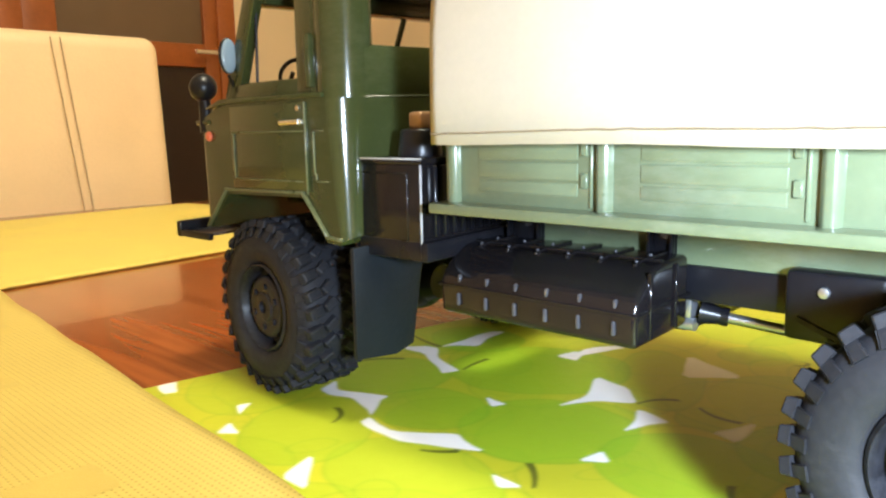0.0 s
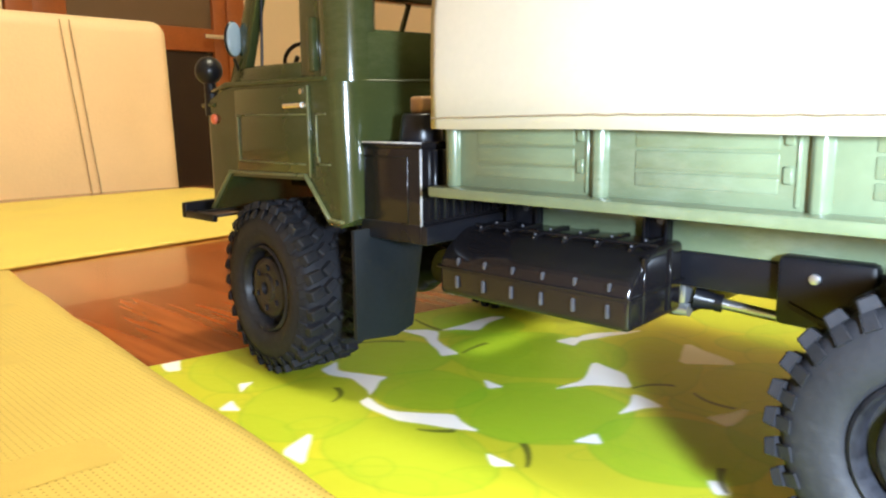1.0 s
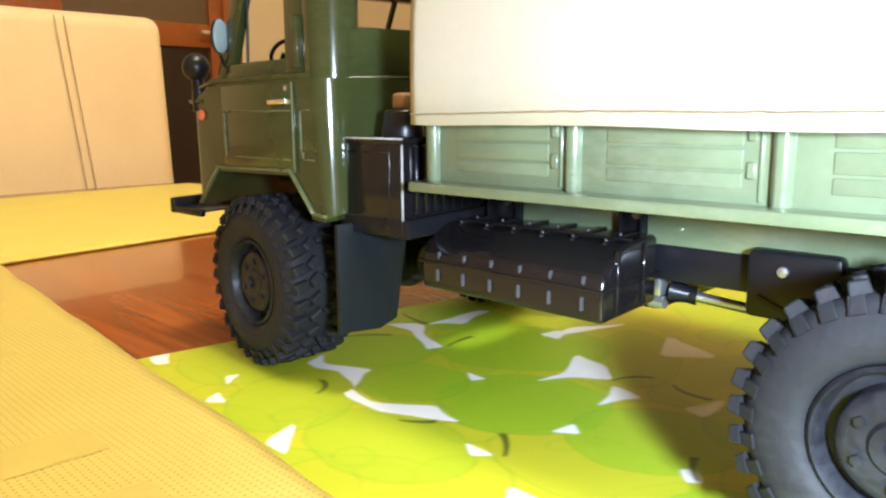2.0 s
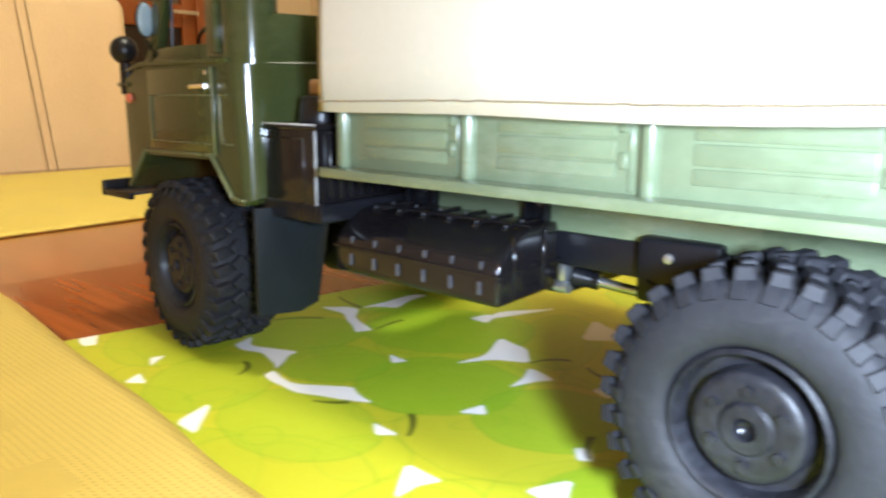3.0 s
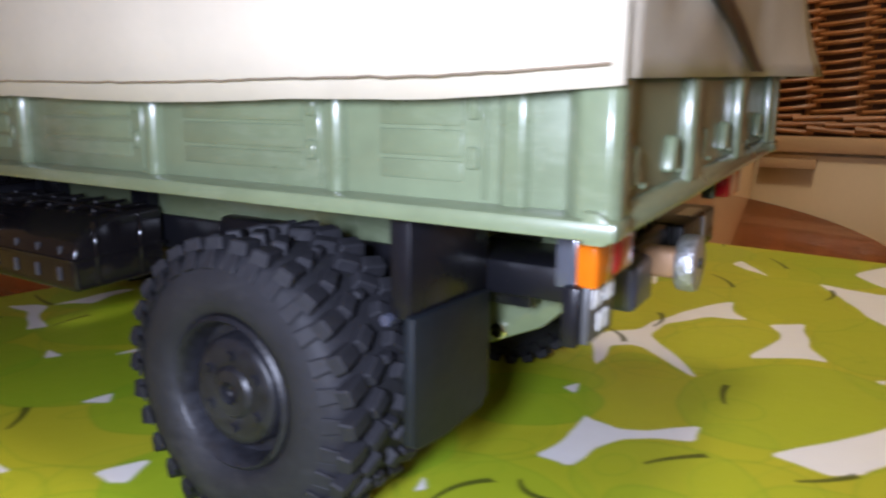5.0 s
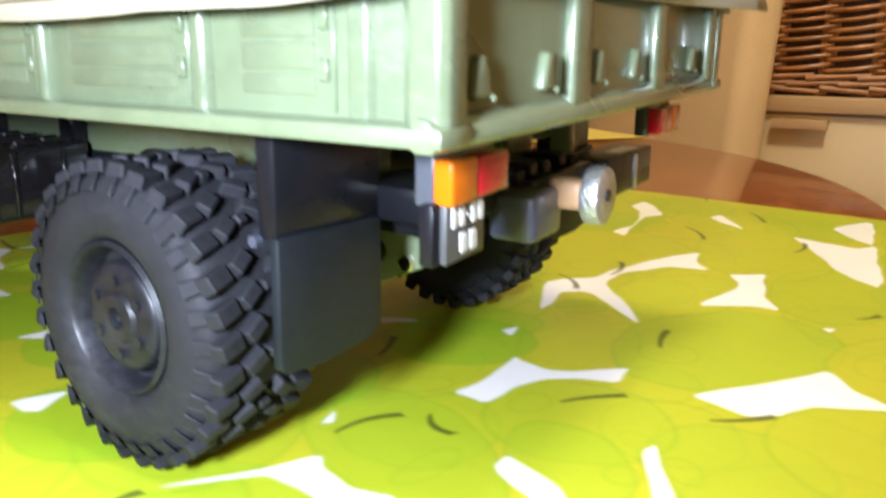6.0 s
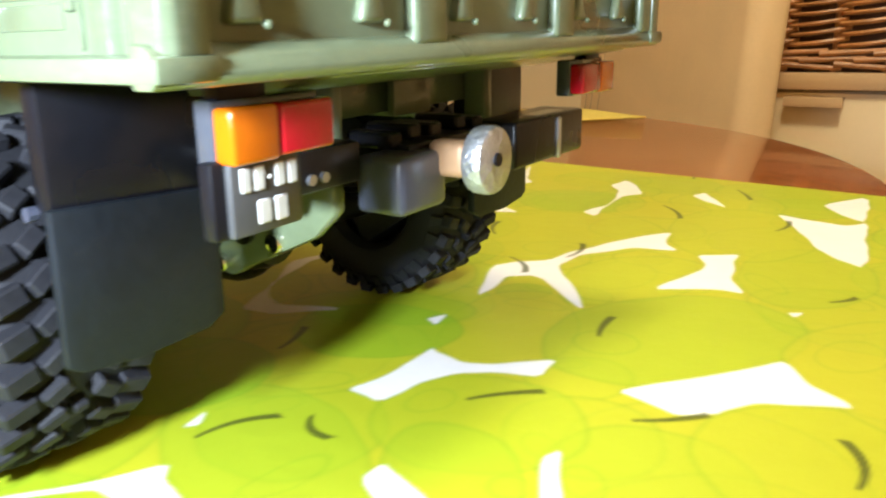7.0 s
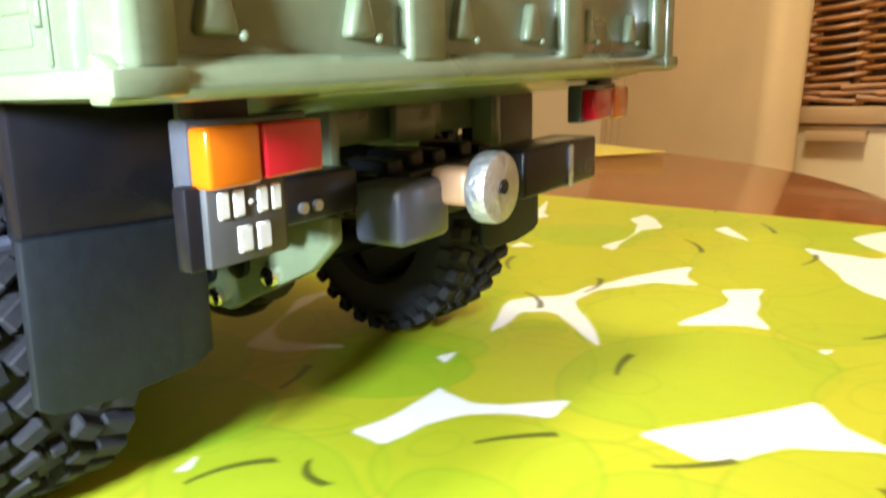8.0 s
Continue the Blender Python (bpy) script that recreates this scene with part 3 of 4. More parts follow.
# ---- chairs ----
def chair(m, label, seams, slant=-0.08, left=-225):
    ob = thing("dining_chair", (0, 0, 0), label, "chair", group="chairs round the table")
    bm = bmesh.new()
    join(bm, box(left, 225, 0, 62, -340, 240, 22, 5))
    for v in bm.verts:
        v.co.y += 0.06 * (v.co.z + 340)
        v.co.y += -8 * (1 - (v.co.x / 225) ** 2) * (1 if v.co.y < 60 else 0)
    part("backrest", bm, LEATHER, ob, "cream leather backrest with a double seam")
    for s in seams:
        tmp = bmesh.new()
        prev = None
        for k in range(41):
            z = -300 + 530 * k / 40
            x = s + (z - 230) * slant
            y = 0.06 * (z + 340) - 8 * (1 - (x / 225) ** 2) - 0.6
            row = [tmp.verts.new((x + dx, y + dy, z)) for dx, dy in ((-1.0, 0.6), (0, -0.5), (1.0, 0.6))]
            if prev:
                for i in range(2):
                    tmp.faces.new((prev[i], prev[i + 1], row[i + 1], row[i]))
            prev = row
        part("seam", tmp, SEAM, ob, "brown stitched seam")
    part("seat", box(-230, 230, -430, 60, -370, -280, 25, 5), LEATHER, ob)
    for x in (-195, 195):
        for y in (-395, 30):
            part("leg", prism([(x - 18, y - 18), (x + 18, y - 18), (x + 18, y + 18), (x - 18, y + 18)], "z", -750, -370, 3), DARKWOOD, ob)
    ob.matrix_basis = m
    return ob


chair(pose(-0.885, 0.19, 0, 0, 0, 90), "cream leather dining chair with double stitched seams", (63, 76))
chair(pose(-0.12, 1.172, 0, 0, 0, -40), "cream leather dining chair turned from the table", (-250, -220, -183), 0.13, -330)

# ---- sideboard and basket ----
side = thing("sideboard", (545, 1400, -750), "cream sideboard with beige ledge and drawers", "sideboard")
part("body", box(-15, 1095, 1222, 1600, -740, 6, 2), DRAWER, side)
part("ledge", box(-25, 1105, 1196, 1610, 8, 33, 3), LEDGE, side, "beige projecting top ledge")
for x0 in (-11, 365, 741):
    d = part("drawer", box(x0, x0 + 368, 1208, 1224, -200, 4, 2), DRAWER, side)
    part("handle", prism([(1186, -2), (1207, -2), (1207, -4), (1189, -4), (1189, -16), (1186, -16)], "x", x0 + 96, x0 + 176, 0.4), LEDGE, d, "beige strip handle")
    part("drawer", box(x0, x0 + 368, 1208, 1224, -560, -204, 2), DRAWER, side)


def basket(x0, x1, y, z0, z1):
    ob = thing("wicker_basket", ((x0 + x1) / 2, y + 150, z0), "brown woven wicker basket standing on the sideboard", "basket")
    # solid dark box behind the weave; its colour is the gaps' shade
    part("gap_shade_box", box(x0 + 6, x1 - 6, y + 8, y + 300, z0, z1, 4), WICKERSHADE, ob, "dark box that paints the shade between the strands")
    rnd = random.Random(3)
    step = 69.0
    n = int((x1 - x0) / step)
    for k in range(n + 1):
        x = x0 + k * step
        part("stake", rod((x, y + 4, z0), (x + rnd.uniform(-3, 3), y + 4, z1), 4.0, n=8), WICKER, ob)
    rows = int((z1 - z0 - 40) / 14.2)
    for r in range(rows):
        for k in range(-1, n + 1):
            # each strand comes out at one stake, bows over the next and slants up behind the one after
            xa = x0 + k * step + rnd.uniform(-4, 4)
            z = z0 + 42 + r * 14.2 + rnd.uniform(-1.2, 1.2)
            rise, thick = 8.5 + rnd.uniform(-2, 2), 3.5 + rnd.uniform(-0.4, 0.5)
            tmp = bmesh.new()
            prev = None
            for i in range(10):
                u = i / 9
                c = Vector((xa + u * (step + 16), y + 5 - 15 * math.sin(math.pi * u) ** 0.7, z + rise * (u - 0.4) - 2.0 * math.sin(math.pi * u)))
                ring = [tmp.verts.new(c + Vector((0, thick * math.cos(g), thick * math.sin(g)))) for g in (0, 1.05, 2.09, 3.14, 4.19, 5.24)]
                if prev:
                    for j in range(6):
                        tmp.faces.new((prev[j], prev[(j + 1) % 6], ring[(j + 1) % 6], ring[j]))
                prev = ring
            bmesh.ops.recalc_face_normals(tmp, faces=tmp.faces)
            part("strand", tmp, WICKER, ob)
    for r, slope in ((0, -7), (1, 3), (2, 5)):
        for k in range(-1, int((x1 - x0) / 72) + 1):
            a = x0 + k * 72 + r * 26 + rnd.uniform(-4, 4)
            z = z0 + (9, 19, 29)[r]
            part("plait", rod((a - 6, y - 11, z - slope / 2), (a + 80, y - 4, z + slope / 2), 4.6, 3.6, n=8), WICKER, ob)
    return ob


basket(5, 505, 1212, 33, 330)

# ---- the model truck: x runs from its nose to its tail, y from the near side to the far side ----
truck = thing("model_truck", (100, 71, 0), "olive-green model army truck with a beige canvas cover", "model truck")
FAR = 147


def both(out):
    """The near side's y and, turned over, the far side's; out: how far both are moved inwards."""
    for far in (False, True):
        yield (lambda y: FAR - y - out) if far else (lambda y: y + out)


def body(name, bm, material, parent=truck, label=""):
    return part(name, lean(bm), material, parent, label)


# cab, lower half: the wheel arch is a six-sided cut
outline = [(-38.5, 57.5), (-34, 57.5), (-20.5, 70.8), (25, 71.5), (37, 58), (43.2, 57.6), (45.6, 60), (46.6, 103), (-21, 103), (-39.5, 96)]
bm = bmesh.new()
tmp = bmesh.new()
lo = [tmp.verts.new((x, -3, z)) for x, z in outline]
hi = [tmp.verts.new((x, FAR + 3, z)) for x, z in outline]
tmp.faces.new(lo), tmp.faces.new(hi)
for i in range(len(outline)):
    tmp.faces.new((lo[i], lo[(i + 1) % len(outline)], hi[(i + 1) % len(outline)], hi[i]))
bmesh.ops.recalc_face_normals(tmp, faces=tmp.faces)
corner = [e for e in tmp.edges if abs(e.verts[0].co.y - e.verts[1].co.y) < 1 and min(e.verts[0].co.x, e.verts[1].co.x) > 45.3]
bmesh.ops.bevel(tmp, geom=corner, offset=9, segments=7, profile=0.5, affect="EDGES")
nose = [e for e in tmp.edges if abs(e.verts[0].co.y - e.verts[1].co.y) < 1 and max(e.verts[0].co.x, e.verts[1].co.x) < -30.5 and min(e.verts[0].co.z, e.verts[1].co.z) > 56.5 and abs(e.verts[0].co.z - e.verts[1].co.z) > 5]
bmesh.ops.bevel(tmp, geom=nose, offset=5, segments=4, profile=0.5, affect="EDGES")
join(bm, tmp)
cab = body("cab", bm, GREEN, label="glossy olive-green cab shell")

for Y in both(-3):
    # door with its pressed panel, belt line, handle and lock
    door_ob = body("cab_door", box(-15.5, 29, Y(-0.9), Y(0.6), 73.5, 101.5, 0.5), GREEN, cab)
    frame_bm = bmesh.new()
    for a, b, c, d in ((-14.5, 28, 92.2, 92.7), (-13.5, 27, 76.4, 76.9), (-13.5, -13.0, 76.4, 92.4), (28.6, 29.2, 72.5, 101.5)):
        box(a, b, Y(-1.3), Y(-0.6), c, d, 0.25, 1, bm=frame_bm)
    body("pressed_panel", frame_bm, EDGE, door_ob, "ridge with rubbed pale edges")
    body("door_handle", rod((18, Y(-2.4), 95.2), (28, Y(-2.4), 95.4), 0.95, n=10, bm=box(24, 28.6, Y(-2.6), Y(-0.5), 94.4, 96.2, 0.6)), CHROME, door_ob, "small chrome door handle")
    body("lock", rod((26, Y(-1.6), 99.6), (26, Y(-0.5), 99.6), 0.9, n=12), CHROME, door_ob, "small chrome lock")
    bm = bmesh.new()
    for a, b, c, d in ((31.8, 32.3, 79, 92.4), (32.2, 33.2, 77.2, 79.2), (33, 39, 76.6, 77.1), (32, 37, 92.2, 92.7)):
        box(a, b, Y(-0.5), Y(0.4), c, d, 0.2, 1, bm=bm)
    body("quarter_panel", bm, EDGE, cab)
    # belt moulding
    body("belt_moulding", prism([(-31, 100.6), (-20, 102.2), (26, 102.4), (38, 102.4), (38, 104.0), (-21, 104.2), (-31, 101.6)], "y", Y(-1.3), Y(2.5), 0.6), GREEN, cab)
    # arch lip
    arch = [(-35, 58.6), (-21, 72.4), (25.6, 73.1), (37.8, 59.8), (43.6, 59.4)]
    bm = bmesh.new()
    for (xa, za), (xb, zb) in zip(arch, arch[1:]):
        dx, dz = xb - xa, zb - za
        L = math.hypot(dx, dz)
        box(-L / 2 - 0.8, L / 2 + 0.8, -0.9, 0.9, -0.45, 0.45, 0.25, 1, bm=bm, turn=None)
        fresh = [v for v in bm.verts if not v.tag]
        mt = Matrix.Translation(((xa + xb) / 2, Y(-0.4), (za + zb) / 2)) @ Matrix.Rotation(-math.atan2(dz, dx), 4, "Y")
        bmesh.ops.transform(bm, matrix=mt, verts=fresh)
        for v in bm.verts:
            v.tag = True
    body("arch_lip", bm, EDGE, cab, "arch lip with rubbed pale edge")
    # upper cab: posts
    body("windscreen_post", prism([(-22.5, 103), (-13, 103), (2.5, 141), (-5, 141)], "y", Y(1.6), Y(5.5), 0.8), GREEN, cab)
    body("door_post", prism([(22, 103), (39, 103), (39, 141), (22.5, 141)], "y", Y(1.6), Y(5.5), 0.8), GREEN, cab)
    body("window_sill", box(-15, 23, Y(1.6), Y(5), 103, 109, 0.6), GREEN, cab)
    body("quarter_bar", rod((-3.2, Y(3.6), 108), (-1.2, Y(3.6), 141), 0.5, n=8), BLACK, cab)
    body("ventilator", box(28, 31.6, Y(-0.2), Y(2.5), 105.5, 122, 0.9, 2), GREEN, cab)
    # mirror on an arm
    mir = body("side_mirror", ball((0, 0, 0), 1, sx=1.3, sy=3.5, sz=6.2), BLACK, cab, "oval black-backed side mirror")
    mir.data.transform(Matrix.Translation((-0.0145, (Y(-0.5)) * MM, 0.1185)))
    glass = body("mirror_glass", ball((-13.6, Y(-0.5), 118.5), 1, sx=0.9, sy=3.1, sz=5.8), MIRROR, mir, "blue-grey mirror glass")
    body("mirror_arm", rod((-14.5, Y(-0.5), 112), (-17, Y(4), 105), 0.6, n=8), BLACK, mir)
    # black ball on a stalk at the nose
    st = body("corner_marker", rod((-36, Y(2.5), 93), (-36.5, Y(1.5), 106), 3.2, 2.0, n=14), BLACK, cab, "black ball marker on a short stalk")
    body("marker_ball", ball((-36.5, Y(1.5), 109), 5.2), BLACK, st)
    body("marker_bracket", box(-40.5, -30, Y(-0.4), Y(8), 95.5, 97.2, 0.5), GREEN, st)
    body("side_repeater", ball((-31, Y(-0.4), 91.3), 1.9, sy=0.6), mat("repeater_lens", (0.55, 0.12, 0.06), 0.3), cab, "small red side repeater")
    # mud flap behind the front wheel
    body("front_mud_flap", prism([(Y(1), 22), (Y(18), 19.6), (Y(26), 21.5), (Y(31), 48), (Y(31), 57), (Y(1), 57)], "x", 46.2, 48.2, 0.5), FLAP, truck, "blue-grey rubber mud flap")

body("roof", box(-8, 45.6, 2, FAR - 2, 139, 150, 5, 3), GREEN, cab)
body("windscreen_header", box(-7, 2, 2, FAR - 2, 134, 142, 1.5), GREEN, cab)
body("windscreen_centre_bar", rod((-19, FAR / 2, 103), (-3, FAR / 2, 138), 1.2, n=8), GREEN, cab)
bm = box(43, 46.6, 6, FAR - 6, 102.5, 117.5, 0.8)
box(43, 46.6, 6, FAR - 6, 137, 142, 0.6, bm=bm)
for a, b in ((6, 9.5), (68, 78), (FAR - 9.5, FAR - 6)):
    box(43, 46.7, a, b, 116, 138, 0.8, bm=bm)
body("rear_wall", bm, GREEN, cab)
for y in (6.0, FAR - 6.0):
    body("rear_corner", rod((37.6, y, 102), (37.6, y, 142), 9.0, n=64), GREEN, cab)
body("rear_wall_bead", box(46.3, 46.75, 6, FAR - 6, 101.9, 102.3, 0.1, 1), GREEN, cab)
for y in (12, FAR - 58):
    body("cab_seat", box(20, 42, y, y + 46, 98, 112, 4, 3), BLACK, cab)
# steering wheel
tmp = bmesh.new()
ringn = 28
rings = []
for k in range(ringn):
    a = 2 * math.pi * k / ringn
    c = Vector((5.4 * math.cos(a), 5.4 * math.sin(a), 0))
    out = c.normalized()
    rings.append([tmp.verts.new(c + 0.8 * (math.cos(b) * out + math.sin(b) * Vector((0, 0, 1)))) for b in (0, 1.05, 2.09, 3.14, 4.19, 5.24)])
for k in range(ringn):
    a, b = rings[k], rings[(k + 1) % ringn]
    for i in range(6):
        tmp.faces.new((a[i], a[(i + 1) % 6], b[(i + 1) % 6], b[i]))
bmesh.ops.recalc_face_normals(tmp, faces=tmp.faces)
bmesh.ops.transform(tmp, matrix=Matrix.Translation((-10.5, 21, 113)) @ Matrix.Rotation(radians(-55), 4, "Y"), verts=tmp.verts)
body("steering_wheel", rod((-10.5, 21, 113), (-17, 21, 104), 0.9, n=8, bm=tmp), BLACK, cab, "black steering wheel seen through the window")
# nose and bumper
fender = body("front_bumper", box(-59, -55.5, -5, FAR + 5, 52.4, 58.6, 0.8), BLACK, truck, "black front bumper")
for Y in both(0):
    body("bumper_arm", box(-57, -34, Y(-4.8), Y(-2.6), 52.6, 55.4, 0.5, bm=box(-57, -34, Y(14), Y(16), 52.6, 58, 0.5)), BLACK, fender)
    body("bumper_plate", box(-55.6, -38, Y(-2.8), Y(14.4), 53.6, 54.6, 0.3), PAD, fender, "rubbed grey step plate")
bm = bmesh.new()
for y in (34, 48, 62, 76, 90, 104):
    box(-40.6, -39, y, y + 7, 66, 84, 0.5, bm=bm)
body("grille", bm, BLACK, cab)

# air-filter box with ribs behind the cab, on the near side
step_box = body("ribbed_box", box(41.5, 71.5, 4.5, 46, 54.2, 82.4, 0.9), SATIN, truck, "brown-black plastic box with vertical ribs")
body("box_lid", box(41, 72.4, 3.9, 46.4, 82.0, 83.8, 0.6), SATIN, step_box, "lid with pale edges, worn and with painted glint")
bm = bmesh.new()
for a, b, c, d in ((46, 66, 79.2, 79.8), (65.4, 66, 60, 79.8), (63, 66, 59.4, 60)):
    box(a, b, 4.1, 5.1, c, d, 0.2, 1, bm=bm)
body("side_ridge", bm, SATIN, step_box)
for k in range(9):
    body("rib", box(71.2, 73.4, 8.5 + k * 4.0, 10 + k * 4.0, 61, 81.5, 0.35, 1), BLACK, step_box)
body("foot_rail", box(44, 74, 4.2, 62, 54.2, 60, 0.7), BLACK, step_box)
# pale strips along the edges: wear plus a painted torch highlight
body("worn_glint_edge", box(71.0, 71.8, 4.2, 5.0, 55, 82, 0.3, 1), WORN_GLINT, step_box, "pale edge with wear and a painted torch glint")
body("worn_glint_edge", box(41.4, 72.4, 3.7, 4.3, 83.4, 84.0, 0.2, 1), WORN_GLINT, step_box)
cap = body("filler_cap", rod((61.2, 15, 83.6), (61.2, 15, 92), 7.0, 5.8, n=20, bevel=0.8), BLACK, truck, "black filler cap on the ribbed box")
body("cap_top", box(59, 64.6, 12, 18, 91.8, 97, 1.2, 3), BRASS, cap, "tan top of the filler cap")

# fuel tank with ribs, hung on two brackets
profile = [(11, 38.6), (10.6, 46.8), (11.4, 50), (13.8, 53), (20.4, 57), (24, 57.6), (39, 57.6), (39, 38.6)]
tank = body("fuel_tank", prism(profile, "x", 72.5, 137, 1.7, 4), SATIN, truck, "glossy black ribbed fuel tank")
body("tank_seam", prism([(10.2, 46.7), (10.2, 47.5), (39.6, 47.5), (39.6, 46.7)], "x", 72.0, 137.5, 0.2, 1), SATIN, tank)
# ribs and rivets in the lighter black, which imitates their torch highlights
for k in range(6):
    x = 80 + k * 10.2
    for za, zb in ((41.6, 45.2), (48.2, 50.4)):
        body("tank_rib", box(x - 0.5, x + 0.5, 10.0 if za < 46 else 10.7, 12.6, za, zb, 0.4, 2), PAD, tank)
    body("tank_strap", prism([(20.4, 56.6), (20.4, 57.6), (24, 58.1), (38.6, 58.1), (38.6, 57.4)], "x", x - 0.5, x + 0.5, 0.2, 1), SATIN, tank)
    for y, z in ((21.5, 57.9), (29, 58.3)):
        body("strap_rivet", ball((x, y, z), 0.42), PAD, tank)
body("tank_top_strap", box(74, 136, 25.5, 26.6, 57.3, 58.2, 0.2, 1), SATIN, tank)
for y in (17.5, 31):
    body("tank_end_rib", box(136.4, 137.7, y - 0.6, y + 0.6, 40, 56.5, 0.25, 1), SATIN, tank)
for x, wide in ((83, 6), (129, 3.6)):
    br = body("tank_bracket", box(x - wide, x + wide, 39.5, 41.4, 54, 69, 0.5), BLACK, truck, "black tank bracket with a bolt")
    body("bracket_fold", box(x - wide, x - wide + 1.0, 37, 40, 54, 69, 0.4), BLACK, br)
    body("bracket_fold", box(x + wide - 1.0, x + wide, 37.6, 40, 54, 69, 0.4), BLACK, br)
    body("bolt", rod((x + 1.2, 38.4, 62.5), (x + 1.2, 39.8, 62.5), 1.5, n=6), PAD, br)

# ladder frame
for Y in both(0):
    rail = body("frame_rail", box(-30, 250, Y(41.5), Y(45.5), 44.5, 54.2, 0.8), BLACK, truck, "black chassis rail")
    for x in (100, 119, 224, 233):
        body("rail_bolt", rod((x, Y(40.4), 50), (x, Y(41.8), 50), 1.6, n=6), STEEL, rail)
for x in (-20, 60, 150, 215):
    body("cross_member", box(x - 4, x + 4, 45, FAR - 45, 49, 58, 0.6), BLACK, truck)
# damper bosses beside the rear axle
for Y in both(0):
    body("spring_hanger", box(162, 184, Y(36.5), Y(42), 40, 57, 1.6), BLACK, truck)
    body("hanger_bolt", rod((171, Y(35.4), 52.4), (171, Y(36.8), 52.4), 1.35, n=12, bevel=0.4), STEEL, truck)
    bm = bmesh.new()
    for k in range(4):
        n = 14
        half = 36 - 7 * k
        for i in range(n):
            xa, xb = -half + 2 * half * i / n, -half + 2 * half * (i + 1) / n
            za, zb = (0.006 * xa * xa + 38 - 1.5 * k, 0.006 * xb * xb + 38 - 1.5 * k)
            prism([(200 + xa, za), (200 + xb, zb), (200 + xb, zb + 1.3), (200 + xa, za + 1.3)], "y", Y(36), Y(41), 0, bm=bm)
    part("leaf_spring", bm, BLACK, truck)
# running gear
for x in (0, 200):
    ax = part("axle", rod((x, 20, 31), (x, FAR - 20, 31), 5, n=16, bm=ball((x, 71, 31), 13, sy=0.9)), BLACK, truck, "black axle with round differential")
    part("diff_cover", rod((x + 9, 71, 31), (x + 14, 71, 31), 9, 7, n=16), BLACK, ax)
part("drive_shaft", rod((140, 52, 40), (188, 66, 33), 1.2, n=14, bm=rod((134, 50, 41), (139, 51.6, 40.2), 3.4, 2.4, n=14, bm=rod((139, 51.7, 40.2), (141, 52.3, 39.9), 2.6, n=14))), BLACK, truck, "black drive shaft")
part("shaft_sleeve", rod((140.5, 51.8, 40), (167, 60.2, 36), 1.5, n=14), STEEL, truck, "bare metal shaft sleeve")
part("gearbox_flange", box(130.5, 133, 46, 52, 39.5, 46, 0.6, 2, bm=rod((129, 48, 37.6), (133.5, 48, 37.6), 1.9, n=12)), STEEL, truck, "bare metal gearbox flange")
part("gearbox", box(88, 131, 50, 92, 34, 54, 3, 3), BLACK, truck)
link = part("link_plate", prism([(206, 44), (213, 31), (217, 27.6), (222, 27.4), (226, 29.6), (246, 38.5), (252, 44), (252, 49), (206, 49)], "y", 52, 55, 0.7), BEDGREEN, truck, "olive link plate with screws")
for x, z in ((219, 30), (236, 36.5)):
    part("screw", rod((x, 50.4, z), (x, 52.4, z), 2.0, n=12, bevel=0.4), CHROME, link)
# raised black discs that paint the dark of notches; the plate is uncut
for x, z in ((216, 35.5), (226.5, 38)):
    part("notch_shade_disc", rod((x, 50.9, z), (x, 52.4, z), 3.2, n=18, bevel=0.4), BLACK, link)



# ---- wheels: the outer face lies at y = 0 of each wheel ----
W = 28.5


def block(lx, ly, rise):
    """A tread block, standing on the carcass along x."""
    bm = bmesh.new()
    bmesh.ops.create_cube(bm, size=1, matrix=Matrix.Diagonal((rise, ly, lx, 1)))
    for v in bm.verts:
        if v.co.x > 0:
            v.co.y *= 0.86
            v.co.z *= 0.84
    bmesh.ops.bevel(bm, geom=[e for e in bm.edges if max(e.verts[0].co.x, e.verts[1].co.x) > 0], offset=0.35, segments=1, affect="EDGES")
    return bm


KINDS = {"shoulder": (4.0, 6.4, 2.6), "centre": (3.5, 5.4, 2.8), "stud": (2.4, 2.8, 3.0), "wall": (3.4, 0.55, 4.0)}


def tread(seed):
    """The kind and place of every tread block of a tyre."""
    rnd = random.Random(seed)
    n, out = 30, []

    def lug(kind, a, r, y, skew=0.0, tilt=0.0):
        out.append((kind, Matrix.Rotation(-a, 4, "Y") @ Matrix.Translation((r, y, 0)) @ Matrix.Rotation(skew, 4, "X") @ Matrix.Rotation(tilt, 4, "Z")))

    h = math.pi / n
    for k in range(n):
        a = 2 * h * (k + rnd.uniform(-0.05, 0.05))
        lug("shoulder", a, 29.4, 4.4, 0.28, 0.1)
        lug("shoulder", a + h, 29.4, W - 4.4, -0.28, -0.1)
        lug("centre", a + 0.65 * h, 29.7, 10.0, 0.62)
        lug("centre", a + 1.65 * h, 29.7, W - 10.0, -0.62)
        if k % 2:
            lug("stud", a + h, 29.6, W / 2, 0.2)
        lug("wall", a, 26.8, 1.1, 0, 0.5)
        lug("wall", a + h, 26.8, W - 1.1, 0, -0.5)
    return out


carcass = [(15.3, 4.0), (15.6, 2.4), (16.6, 1.1), (18.2, 0.35), (20.2, 0.0), (22.4, 0.1), (24.4, 0.6), (26.2, 1.4), (27.5, 2.5), (28.4, 4.2), (28.8, 6.5), (28.8, W - 6.5), (28.4, W - 4.2),
           (27.2, W - 2.2), (24.5, W - 0.6), (19.5, W - 0.2), (17, W - 1), (15.3, W - 4)]
